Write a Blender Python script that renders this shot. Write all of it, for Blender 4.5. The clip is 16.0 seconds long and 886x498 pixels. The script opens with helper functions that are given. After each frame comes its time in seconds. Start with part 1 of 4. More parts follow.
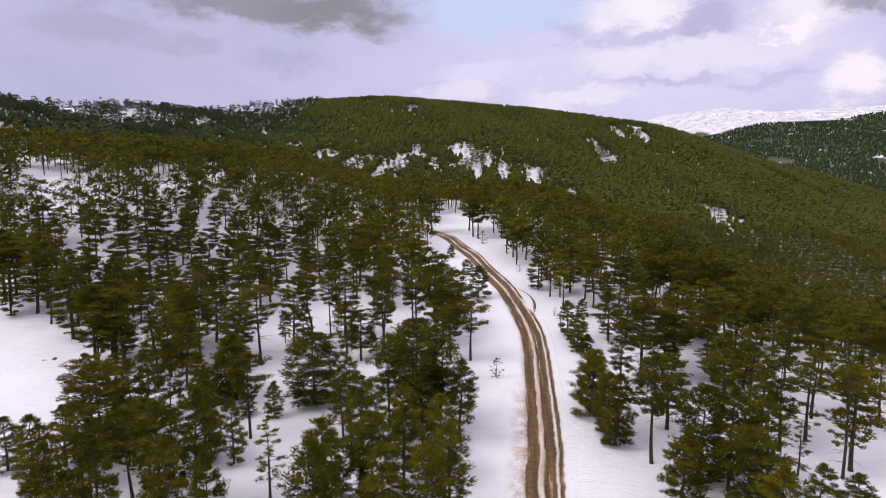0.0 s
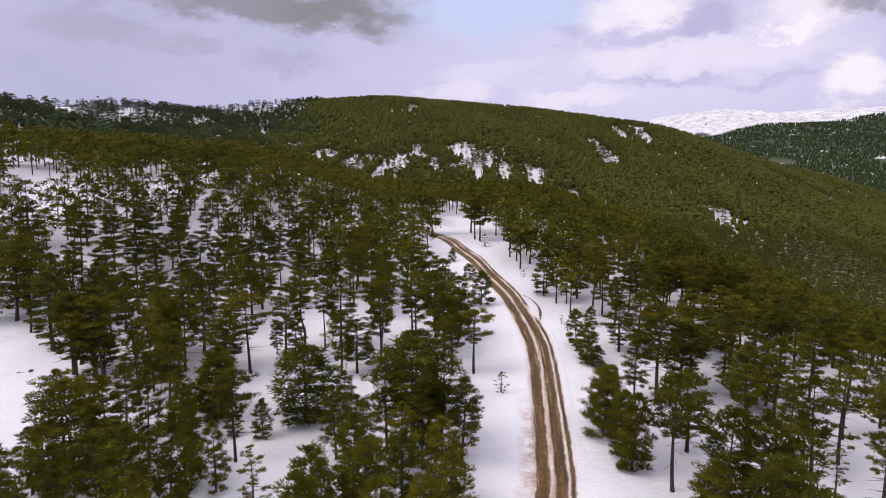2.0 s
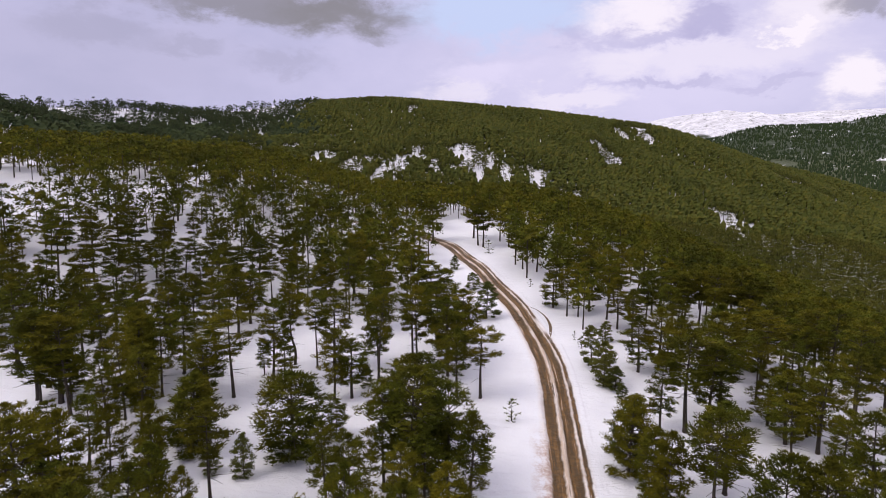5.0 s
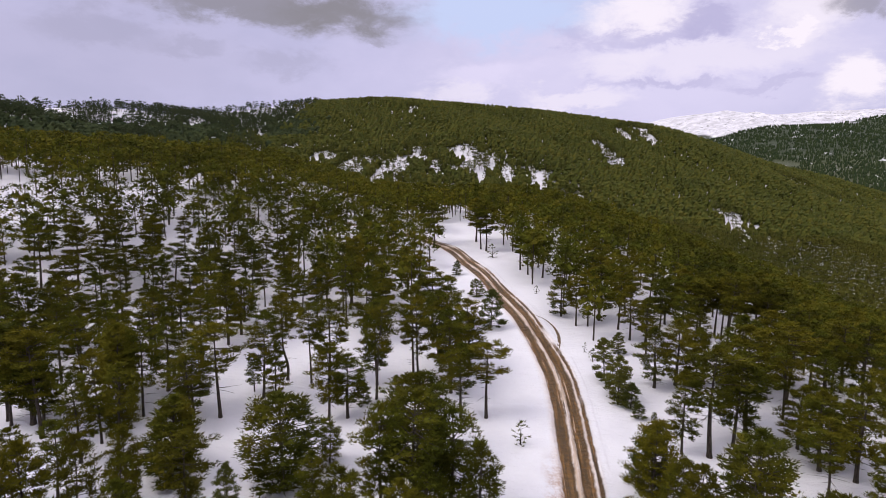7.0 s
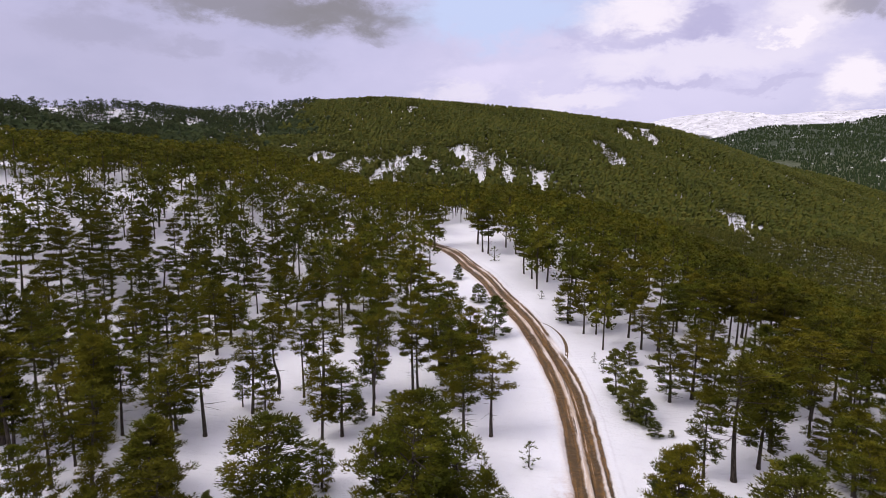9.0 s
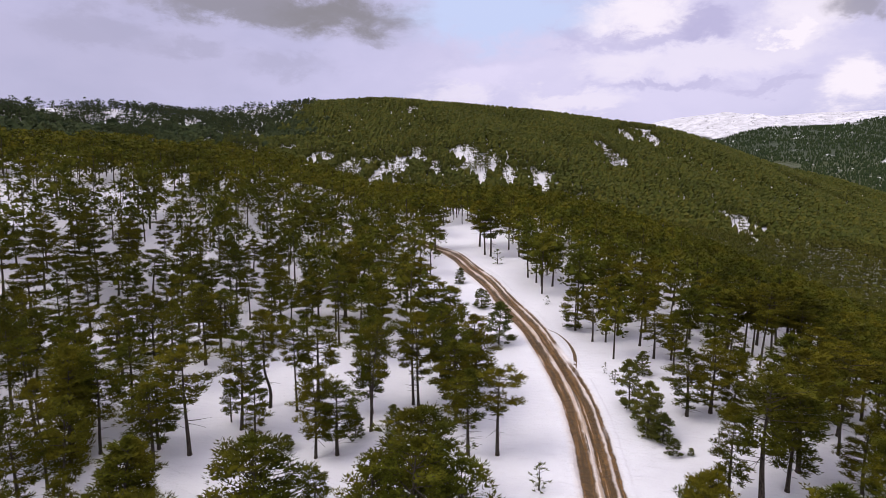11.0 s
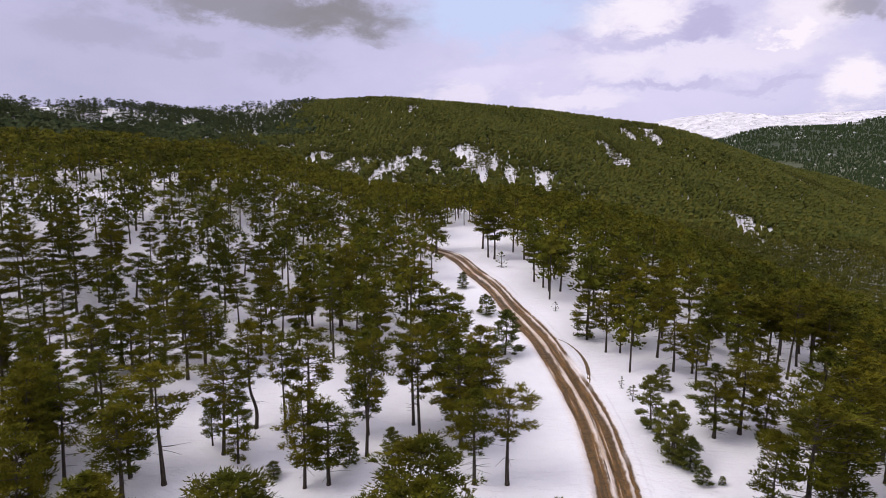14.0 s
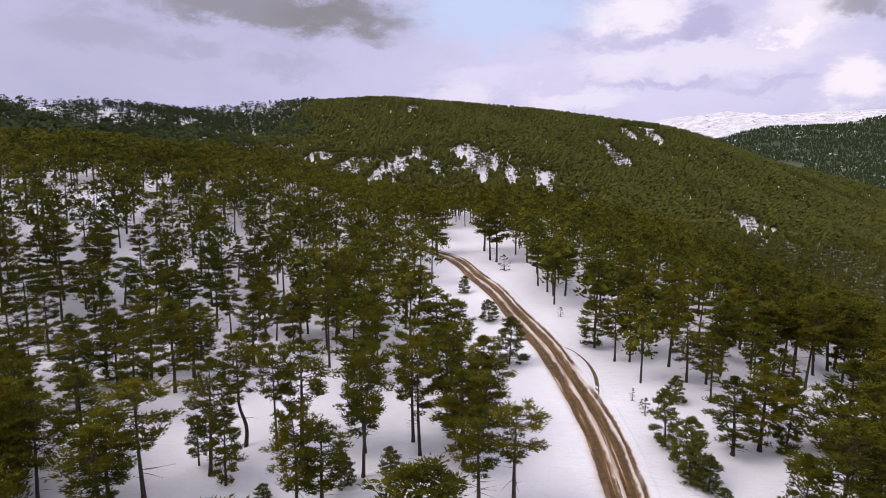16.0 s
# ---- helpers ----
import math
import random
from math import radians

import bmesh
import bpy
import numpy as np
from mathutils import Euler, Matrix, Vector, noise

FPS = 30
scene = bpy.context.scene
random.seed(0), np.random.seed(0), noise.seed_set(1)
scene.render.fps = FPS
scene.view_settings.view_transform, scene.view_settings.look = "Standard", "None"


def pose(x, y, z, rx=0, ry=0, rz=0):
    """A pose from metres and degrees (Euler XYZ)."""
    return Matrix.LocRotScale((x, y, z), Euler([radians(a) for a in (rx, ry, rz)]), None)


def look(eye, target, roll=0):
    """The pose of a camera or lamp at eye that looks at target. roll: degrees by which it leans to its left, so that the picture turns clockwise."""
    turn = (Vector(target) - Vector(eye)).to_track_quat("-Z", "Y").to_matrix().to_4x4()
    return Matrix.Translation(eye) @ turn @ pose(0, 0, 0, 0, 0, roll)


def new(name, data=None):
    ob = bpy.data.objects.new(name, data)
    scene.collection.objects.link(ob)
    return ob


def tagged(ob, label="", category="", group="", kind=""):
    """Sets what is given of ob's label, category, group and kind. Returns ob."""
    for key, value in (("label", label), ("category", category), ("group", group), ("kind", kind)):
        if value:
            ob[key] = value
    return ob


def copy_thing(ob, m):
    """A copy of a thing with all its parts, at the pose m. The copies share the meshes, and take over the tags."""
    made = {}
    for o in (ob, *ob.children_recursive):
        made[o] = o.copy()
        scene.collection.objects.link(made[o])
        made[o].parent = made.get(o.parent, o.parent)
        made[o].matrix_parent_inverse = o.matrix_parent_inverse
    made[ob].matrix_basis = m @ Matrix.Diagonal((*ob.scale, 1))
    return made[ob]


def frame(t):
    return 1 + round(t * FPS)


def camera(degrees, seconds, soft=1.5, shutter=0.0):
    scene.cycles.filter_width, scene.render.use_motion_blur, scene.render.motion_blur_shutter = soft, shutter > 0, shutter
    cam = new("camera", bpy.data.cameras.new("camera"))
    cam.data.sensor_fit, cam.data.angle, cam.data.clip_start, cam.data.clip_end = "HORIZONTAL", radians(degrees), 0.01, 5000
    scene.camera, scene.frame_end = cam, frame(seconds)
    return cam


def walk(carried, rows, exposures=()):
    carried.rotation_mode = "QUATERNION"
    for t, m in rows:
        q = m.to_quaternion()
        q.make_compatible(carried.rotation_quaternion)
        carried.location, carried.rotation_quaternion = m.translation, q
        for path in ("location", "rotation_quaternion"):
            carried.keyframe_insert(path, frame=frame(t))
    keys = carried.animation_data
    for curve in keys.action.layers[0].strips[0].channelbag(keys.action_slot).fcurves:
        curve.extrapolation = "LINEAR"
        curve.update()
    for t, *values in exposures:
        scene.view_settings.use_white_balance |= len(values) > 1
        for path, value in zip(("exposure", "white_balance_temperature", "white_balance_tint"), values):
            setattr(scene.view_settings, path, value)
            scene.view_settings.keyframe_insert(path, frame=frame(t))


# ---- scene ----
cam = camera(74.0, 16.0, soft=0.45)
PATH = [
    (0, (0.299, -4.829, 29.52), (0.261, -2.845, 29.268), 0.5),
    (1, (0.115, -2.0, 29.529), (0.077, -0.016, 29.279), 0.6),
    (2, (-0.041, 0.862, 29.607), (-0.079, 2.846, 29.356), 0.6),
    (3, (-0.268, 3.697, 29.812), (-0.305, 5.681, 29.56), 0.7),
    (4, (-0.486, 6.385, 29.851), (-0.523, 8.369, 29.603), 0.6),
    (6.5, (-1.093, 13.514, 30.201), (-1.13, 15.499, 29.956), 0.7),
    (7, (-1.152, 14.957, 30.227), (-1.191, 16.942, 29.983), 0.6),
    (8, (-1.255, 17.549, 30.245), (-1.293, 19.534, 30.004), 0.6),
    (9, (-1.487, 20.15, 30.24), (-1.525, 22.135, 29.997), 0.6),
    (11.5, (-1.95, 26.062, 29.924), (-1.987, 28.047, 29.686), 0.6),
    (12, (-1.968, 27.169, 29.827), (-2.007, 29.155, 29.589), 0.6),
    (12.5, (-2.003, 28.303, 29.729), (-2.044, 30.288, 29.49), 0.6),
    (13, (-2.081, 29.391, 29.677), (-2.122, 31.377, 29.438), 0.5),
    (14, (-2.358, 31.537, 29.815), (-2.396, 33.523, 29.576), 0.6),
    (15, (-2.432, 33.604, 30.064), (-2.472, 35.589, 29.822), 0.6),
    (16, (-2.581, 35.54, 29.979), (-2.619, 37.526, 29.74), 0.5),
]
walk(cam, [(t, look(eye, target, roll)) for t, eye, target, roll in PATH])

# ---- sky and sun ----
scene.view_settings.exposure = 0.0
SUN_TURN, SUN_HEIGHT = radians(-105), radians(52)   # compass turn of the sun and its height

world = bpy.data.worlds.new("sky")
scene.world = world
world.use_nodes = True


def sky_nodes():
    """A clear-sky base under broken, lavender-grey cloud."""
    tree = world.node_tree
    n, link = tree.nodes, tree.links
    n.clear()

    def node(kind, **values):
        made = n.new(kind)
        for key, value in values.items():
            setattr(made, key, value)
        return made

    def math_node(op, a, b=0.0, c=0.0):
        made = node("ShaderNodeMath", operation=op)
        for i, v in enumerate((a, b, c)):
            if hasattr(v, "links"):
                link.new(v, made.inputs[i])
            else:
                made.inputs[i].default_value = v
        return made.outputs[0]

    def mix(factor, a, b):
        made = node("ShaderNodeMix", data_type="RGBA")
        for i, v in ((0, factor), (6, a), (7, b)):
            if hasattr(v, "links"):
                link.new(v, made.inputs[i])
            else:
                made.inputs[i].default_value = v
        return made.outputs[2]

    air = node("ShaderNodeTexSky", sky_type="NISHITA", sun_disc=False, sun_elevation=SUN_HEIGHT, sun_rotation=SUN_TURN)
    dim = node("ShaderNodeVectorMath", operation="SCALE")
    link.new(air.outputs[0], dim.inputs[0])
    dim.inputs[3].default_value = 0.11
    where = node("ShaderNodeTexCoord")
    split = node("ShaderNodeSeparateXYZ")
    link.new(where.outputs["Generated"], split.inputs[0])
    x, y, z = split.outputs
    place = node("ShaderNodeVectorMath", operation="MULTIPLY")
    link.new(where.outputs["Generated"], place.inputs[0])
    place.inputs[1].default_value = (1.0, 1.0, 1.9)

    def cloud(scale, detail, rough, shift):
        move = node("ShaderNodeVectorMath", operation="ADD")
        link.new(place.outputs[0], move.inputs[0])
        move.inputs[1].default_value = shift
        made = node("ShaderNodeTexNoise")
        link.new(move.outputs[0], made.inputs["Vector"])
        made.inputs["Scale"].default_value, made.inputs["Detail"].default_value, made.inputs["Roughness"].default_value = scale, detail, rough
        made.inputs["Distortion"].default_value = 0.25
        return made.outputs[0]

    swirl = math_node("SUBTRACT", cloud(10.0, 8.0, 0.62, (3.1, 0.4, 0)), 0.5)
    heave = math_node("SUBTRACT", cloud(13.0, 8.0, 0.64, (7.3, 2.2, 1.0)), 0.5)
    turned = math_node("MULTIPLY_ADD", swirl, 0.22, math_node("DIVIDE", x, math_node("MAXIMUM", y, 0.05)))
    raised = math_node("MULTIPLY_ADD", heave, 0.10, z)

    def heap(turn, height, wide, tall, low, high):
        """A cloud bank about one direction with billowing edges, 0 to 1."""
        a = math_node("DIVIDE", math_node("SUBTRACT", turned, turn), wide)
        b = math_node("DIVIDE", math_node("SUBTRACT", raised, height), tall)
        r = math_node("ADD", math_node("MULTIPLY", a, a), math_node("MULTIPLY", b, b))
        made = node("ShaderNodeMapRange", interpolation_type="SMOOTHSTEP")
        link.new(math_node("POWER", 2.718, math_node("MULTIPLY", r, -1.0)), made.inputs[0])
        made.inputs[1].default_value, made.inputs[2].default_value = low, high
        return made.outputs[0]

    base = mix(0.92, dim.outputs[0], (0.555, 0.530, 0.780, 1))
    mottle = node("ShaderNodeMapRange", interpolation_type="SMOOTHSTEP")
    link.new(cloud(4.5, 5.0, 0.55, (0.6, 5.9, 0)), mottle.inputs[0])
    mottle.inputs[1].default_value, mottle.inputs[2].default_value = 0.38, 0.66
    base = mix(math_node("MULTIPLY", mottle.outputs[0], 0.5), base, (0.67, 0.63, 0.89, 1))
    # From the back to the front: a bright side, a blue rift, heaps, bands and dark-bellied banks.
    WHITE, PALE, LILAC, GREY, SLATE, BLUE = (0.98, 0.90, 1.0, 1), (0.79, 0.73, 0.96, 1), (0.47, 0.44, 0.69, 1), (0.40, 0.385, 0.54, 1), (0.27, 0.255, 0.29, 1), (0.58, 0.66, 0.94, 1)
    BACK = (
            (PALE, 0.65, 0.344, 0.169, 0.437, 0.116, 0, 0.9),
            (BLUE, 1, 0.065, 0.259, 0.174, 0.046, 0.1, 0.8),
            (GREY, 0.4, -0.64, 0.161, 0.398, 0.1, 0, 1),
            (PALE, 0.7, 0.058, 0.168, 0.084, 0.026, 0.1, 0.9),
            (WHITE, 0.45, 0.002, 0.141, 0.065, 0.019, 0.2, 0.9),
            (WHITE, 0.5, 0.189, 0.127, 0.102, 0.017, 0.2, 0.85),
            (WHITE, 0.45, 0.416, 0.181, 0.218, 0.025, 0.1, 0.9),
            (WHITE, 0.35, 0.252, 0.177, 0.055, 0.026, 0.15, 0.85),
            (WHITE, 0.9, 0.294, 0.249, 0.095, 0.032, 0.12, 0.95),
            (WHITE, 0.75, 0.557, 0.224, 0.077, 0.034, 0.1, 0.95),
            (WHITE, 0.95, 0.527, 0.208, 0.036, 0.013, 0.3, 0.7),
            (WHITE, 0.95, 0.665, 0.135, 0.068, 0.03, 0.14, 0.8))
    FRONT = (
            (LILAC, 0.75, 0.404, 0.227, 0.068, 0.026, 0.15, 0.85),
            (LILAC, 0.45, 0.314, 0.212, 0.1, 0.013, 0.1, 0.9),
            (LILAC, 0.4, 0.19, 0.222, 0.037, 0.02, 0.1, 0.9),
            (LILAC, 0.5, 0.345, 0.148, 0.129, 0.008, 0.1, 0.9),
            (LILAC, 0.4, 0.52, 0.137, 0.073, 0.009, 0.1, 0.9),
            (SLATE, 0.65, 0.645, 0.232, 0.067, 0.015, 0.1, 0.9),
            (GREY, 0.45, -0.444, 0.189, 0.057, 0.014, 0.1, 0.9),
            (GREY, 0.4, -0.289, 0.176, 0.075, 0.018, 0.1, 0.9),
            (GREY, 0.5, -0.599, 0.201, 0.132, 0.022, 0.1, 0.9),
            (SLATE, 0.8, -0.352, 0.252, 0.223, 0.023, 0.1, 0.9),
            (SLATE, 0.9, -0.194, 0.248, 0.111, 0.028, 0.04, 0.95),
            (SLATE, 0.4, -0.148, 0.216, 0.017, 0.012, 0.2, 0.9))
    for colour, amount, turn, height, wide, tall, low, high in BACK + FRONT:
        base = mix(math_node("MULTIPLY", heap(turn, height, wide, tall, low, high), amount), base, colour)
    # Overcast: brighter towards the zenith.
    zenith = node("ShaderNodeMapRange", interpolation_type="SMOOTHSTEP")
    link.new(z, zenith.inputs[0])
    zenith.inputs[1].default_value, zenith.inputs[2].default_value = 0.33, 0.80
    base = mix(zenith.outputs[0], base, (1.10, 1.04, 1.14, 1))
    back = node("ShaderNodeBackground")
    link.new(base, back.inputs[0])
    back.inputs[1].default_value = 1.0
    link.new(back.outputs[0], node("ShaderNodeOutputWorld").inputs[0])


sky_nodes()
sun = new("sun", bpy.data.lights.new("sun", "SUN"))
sun.data.energy, sun.data.angle, sun.data.color = 1.4, radians(30), (1.0, 0.93, 0.84)
sun.matrix_world = look((0, 0, 200), Vector((0, 0, 200)) - 100 * Vector((math.sin(SUN_TURN) * math.cos(SUN_HEIGHT), math.cos(SUN_TURN) * math.cos(SUN_HEIGHT), math.sin(SUN_HEIGHT))))

# ---- materials ----
class Paint:
    """A node material with short calls for its nodes."""

    def __init__(self, name, rough=0.8, metal=0.0, specular=0.3):
        self.mat = bpy.data.materials.new(name)
        self.mat.use_nodes = True
        self.tree = self.mat.node_tree
        self.body = self.tree.nodes["Principled BSDF"]
        self.body.inputs["Roughness"].default_value = rough
        self.body.inputs["Metallic"].default_value = metal
        self.body.inputs["Specular IOR Level"].default_value = specular

    def node(self, kind, **values):
        made = self.tree.nodes.new(kind)
        for key, value in values.items():
            setattr(made, key, value)
        return made

    def put(self, socket, v):
        if hasattr(v, "links"):
            self.tree.links.new(v, socket)
        else:
            socket.default_value = v

    def math(self, op, a, b=0.0, c=0.0):
        made = self.node("ShaderNodeMath", operation=op)
        for i, v in enumerate((a, b, c)):
            self.put(made.inputs[i], v)
        return made.outputs[0]

    def mix(self, factor, a, b):
        made = self.node("ShaderNodeMix", data_type="RGBA")
        for i, v in ((0, factor), (6, a), (7, b)):
            self.put(made.inputs[i], v)
        return made.outputs[2]

    def noise(self, scale, detail=4.0, rough=0.55, where=None, warp=0.0):
        made = self.node("ShaderNodeTexNoise")
        self.put(made.inputs["Vector"], where or self.node("ShaderNodeTexCoord").outputs["Object"])
        made.inputs["Scale"].default_value, made.inputs["Detail"].default_value = scale, detail
        made.inputs["Roughness"].default_value, made.inputs["Distortion"].default_value = rough, warp
        return made.outputs[0]

    def ramp(self, v, low, high):
        made = self.node("ShaderNodeMapRange", interpolation_type="SMOOTHSTEP")
        self.put(made.inputs[0], v)
        self.put(made.inputs[1], low)
        self.put(made.inputs[2], high)
        return made.outputs[0]

    def shifted(self, where):
        made = self.node("ShaderNodeVectorMath", operation="ADD")
        self.put(made.inputs[0], where)
        made.inputs[1].default_value = (37.0, 11.0, 5.0)
        return made.outputs[0]

    def colour(self, v):
        self.put(self.body.inputs["Base Color"], v)
        return self

    def bump(self, v, depth, strength=1.0):
        made = self.node("ShaderNodeBump")
        made.inputs["Strength"].default_value, made.inputs["Distance"].default_value = strength, depth
        self.put(made.inputs["Height"], v)
        self.put(self.body.inputs["Normal"], made.outputs[0])
        return self


SNOW = (0.84, 0.83, 0.88, 1)


def snow_relief(p, where):
    """Wind ripples and grain of the snow."""
    stretch = p.node("ShaderNodeMapping")
    p.put(stretch.inputs[0], where)
    stretch.inputs["Rotation"].default_value = (0, 0, 0.6)
    stretch.inputs["Scale"].default_value = (0.6, 1.5, 1)
    return p.math("MULTIPLY_ADD", p.noise(5.0, 4, 0.6, where), 0.3, p.math("MULTIPLY", p.noise(0.7, 5, 0.62, stretch.outputs[0], 0.8), 1.5))


def snow_paint():
    p = Paint("snow", rough=0.6, specular=0.25)
    where = p.node("ShaderNodeTexCoord").outputs["Object"]
    relief = snow_relief(p, where)
    tone = p.mix(p.ramp(p.noise(0.12, 5, 0.6, where), 0.35, 0.75), SNOW, (0.78, 0.77, 0.83, 1))
    specks = p.ramp(p.noise(3.2, 3, 0.7, where), 0.70, 0.78)
    tone = p.mix(p.math("MULTIPLY", specks, 0.35), tone, (0.30, 0.24, 0.18, 1))
    # Beyond the near woods the lower range is closed forest and the high ground bare snow with scrub.
    split = p.node("ShaderNodeSeparateXYZ")
    p.put(split.inputs[0], where)
    far = p.ramp(split.outputs[1], 1000.0, 1250.0)
    low = p.math("SUBTRACT", 1.0, p.ramp(p.math("MULTIPLY_ADD", p.noise(0.008, 6, 0.65, where), 190.0, split.outputs[2]), 330.0, 352.0))
    gaps = p.ramp(p.noise(0.022, 7, 0.7, where), 0.34, 0.42)
    wood = p.math("MULTIPLY", p.math("MULTIPLY", far, p.math("MAXIMUM", low, p.math("MULTIPLY", p.ramp(p.noise(0.03, 6, 0.8, where), 0.565, 0.61), 0.8))), gaps)
    green = p.mix(p.noise(0.10, 5, 0.7, where), (0.012, 0.022, 0.008, 1), (0.044, 0.060, 0.022, 1))
    # Paler olive low on the range: valley haze put into the forest colour.
    olive = p.mix(p.noise(0.10, 5, 0.7, where), (0.035, 0.046, 0.017, 1), (0.082, 0.092, 0.040, 1))
    green = p.mix(p.ramp(p.math("MULTIPLY_ADD", p.noise(0.01, 4, 0.6, where), 60.0, split.outputs[2]), 150.0, 95.0), green, olive)
    scrub = p.math("MULTIPLY", p.ramp(p.noise(0.02, 8, 0.78, where), 0.40, 0.58), p.ramp(split.outputs[1], 2300.0, 2600.0))
    p.colour(p.mix(p.math("MULTIPLY", scrub, 0.45), p.mix(wood, tone, green), (0.30, 0.28, 0.30, 1)))
    ridges = p.math("MULTIPLY", p.noise(0.006, 6, 0.6, where), p.math("MULTIPLY", far, 140.0))
    p.bump(p.math("ADD", relief, ridges), 0.26, 0.9)
    return p.mat


def road_paint():
    """Packed snow with two wet mud ruts; u runs across the track and v along it, in metres."""
    p = Paint("muddy_snow_track", rough=0.6, specular=0.3)
    uv = p.node("ShaderNodeUVMap", uv_map="track").outputs[0]
    split = p.node("ShaderNodeSeparateXYZ")
    p.put(split.inputs[0], uv)
    u, v = split.outputs[0], split.outputs[1]
    coarse, fine = p.noise(0.35, 4, 0.6, uv, 0.3), p.noise(1.6, 5, 0.65, uv, 0.3)
    wander = p.math("MULTIPLY_ADD", coarse, 1.1, -0.55)
    ragged = p.math("MULTIPLY_ADD", fine, 0.36, -0.18)

    def rut(centre, half, soft):
        off = p.math("ABSOLUTE", p.math("SUBTRACT", p.math("ADD", u, p.math("MULTIPLY", wander, 0.5)), centre))
        return p.math("SUBTRACT", 1.0, p.ramp(p.math("ADD", off, ragged), half - soft, half + soft))

    along = p.node("ShaderNodeMapping")
    p.put(along.inputs[0], uv)
    along.inputs["Scale"].default_value = (2.3, 0.10, 1)
    streaks = p.noise(1.0, 6, 0.65, along.outputs[0], 0.3)
    left, right = rut(-1.05, 0.72, 0.14), rut(0.95, 0.68, 0.15)
    third = p.math("MULTIPLY", rut(2.2, 0.26, 0.12), p.ramp(p.noise(0.06, 2, 0.5, uv), 0.36, 0.44))
    fourth = p.math("MULTIPLY", rut(-2.05, 0.18, 0.10), p.ramp(p.noise(0.05, 2, 0.5, along.outputs[0]), 0.50, 0.56))
    mud = p.math("MAXIMUM", p.math("MAXIMUM", left, right), p.math("MAXIMUM", third, fourth))
    middle = p.math("MULTIPLY", rut(-0.05, 1.5, 0.3), p.ramp(streaks, 0.56, 0.64))
    mud = p.math("MAXIMUM", mud, p.math("MULTIPLY", middle, 0.9))
    # Ridges of dirty snow left standing in the ruts.
    ridge = p.math("MULTIPLY", p.ramp(streaks, 0.39, 0.34), 0.65)
    mud = p.math("MULTIPLY", mud, p.math("SUBTRACT", 1.0, ridge))
    stain = p.math("MULTIPLY", rut(0.1, 2.3, 0.7), p.math("MULTIPLY_ADD", p.noise(0.9, 6, 0.75, uv), 1.6, -0.15))
    splash = p.math("MULTIPLY", p.ramp(p.math("MULTIPLY", u, -1.0), 1.0, 1.8), p.math("SUBTRACT", 1.0, p.ramp(p.math("MULTIPLY", u, -1.0), 2.2, 4.5)))
    splash = p.math("MULTIPLY", splash, p.math("MULTIPLY", p.math("MULTIPLY", p.ramp(v, 27.0, 35.0), p.math("SUBTRACT", 1.0, p.ramp(v, 52.0, 60.0))), p.ramp(p.noise(2.6, 6, 0.85, uv), 0.33, 0.58)))
    spatter = p.math("MULTIPLY", p.math("SUBTRACT", 1.0, p.ramp(p.math("ABSOLUTE", p.math("SUBTRACT", u, 0.1)), 1.8, 4.2)), p.ramp(p.noise(3.5, 5, 0.85, uv), 0.56, 0.70))
    brown = p.mix(p.ramp(p.math("MULTIPLY_ADD", fine, 0.3, p.math("MULTIPLY", streaks, 0.7)), 0.36, 0.56), (0.245, 0.125, 0.036, 1), (0.076, 0.043, 0.014, 1))
    where = p.node("ShaderNodeTexCoord").outputs["Object"]
    clean = p.mix(p.ramp(p.noise(0.12, 5, 0.6, where), 0.35, 0.75), SNOW, (0.78, 0.77, 0.83, 1))
    specks = p.ramp(p.noise(3.2, 3, 0.7, where), 0.70, 0.78)
    clean = p.mix(p.math("MULTIPLY", specks, 0.35), clean, (0.30, 0.24, 0.18, 1))
    # Old, half-filled wheel marks beside the ruts.
    old = p.math("MULTIPLY", rut(3.5, 0.10, 0.16), p.ramp(p.noise(0.10, 3, 0.6, uv), 0.40, 0.60))
    clean = p.mix(p.math("MULTIPLY", old, 0.35), clean, (0.58, 0.55, 0.60, 1))
    tone = p.mix(p.math("MULTIPLY", stain, 0.72), clean, (0.60, 0.43, 0.30, 1))
    inner = p.math("MULTIPLY", rut(0.0, 1.5, 0.25), p.ramp(p.noise(1.3, 5, 0.7, along.outputs[0]), 0.40, 0.56))
    tone = p.mix(p.math("MULTIPLY", inner, 0.6), tone, (0.46, 0.31, 0.18, 1))
    tone = p.mix(p.math("MULTIPLY", spatter, 0.6), tone, (0.42, 0.28, 0.18, 1))
    splash = p.math("MULTIPLY", splash, p.ramp(p.noise(0.45, 4, 0.7, uv), 0.36, 0.58))
    tone = p.mix(p.math("MULTIPLY", splash, 0.85), tone, (0.44, 0.27, 0.20, 1))
    p.colour(p.mix(mud, tone, brown))
    p.put(p.body.inputs["Roughness"], p.math("MULTIPLY_ADD", mud, -0.22, 0.62))
    p.bump(p.math("ADD", snow_relief(p, where), p.math("MULTIPLY", p.math("ADD", fine, p.math("MULTIPLY", p.noise(7.0, 4, 0.6, uv), 0.4)), p.math("MULTIPLY", mud, 0.35))), 0.26, 0.9)
    return p.mat


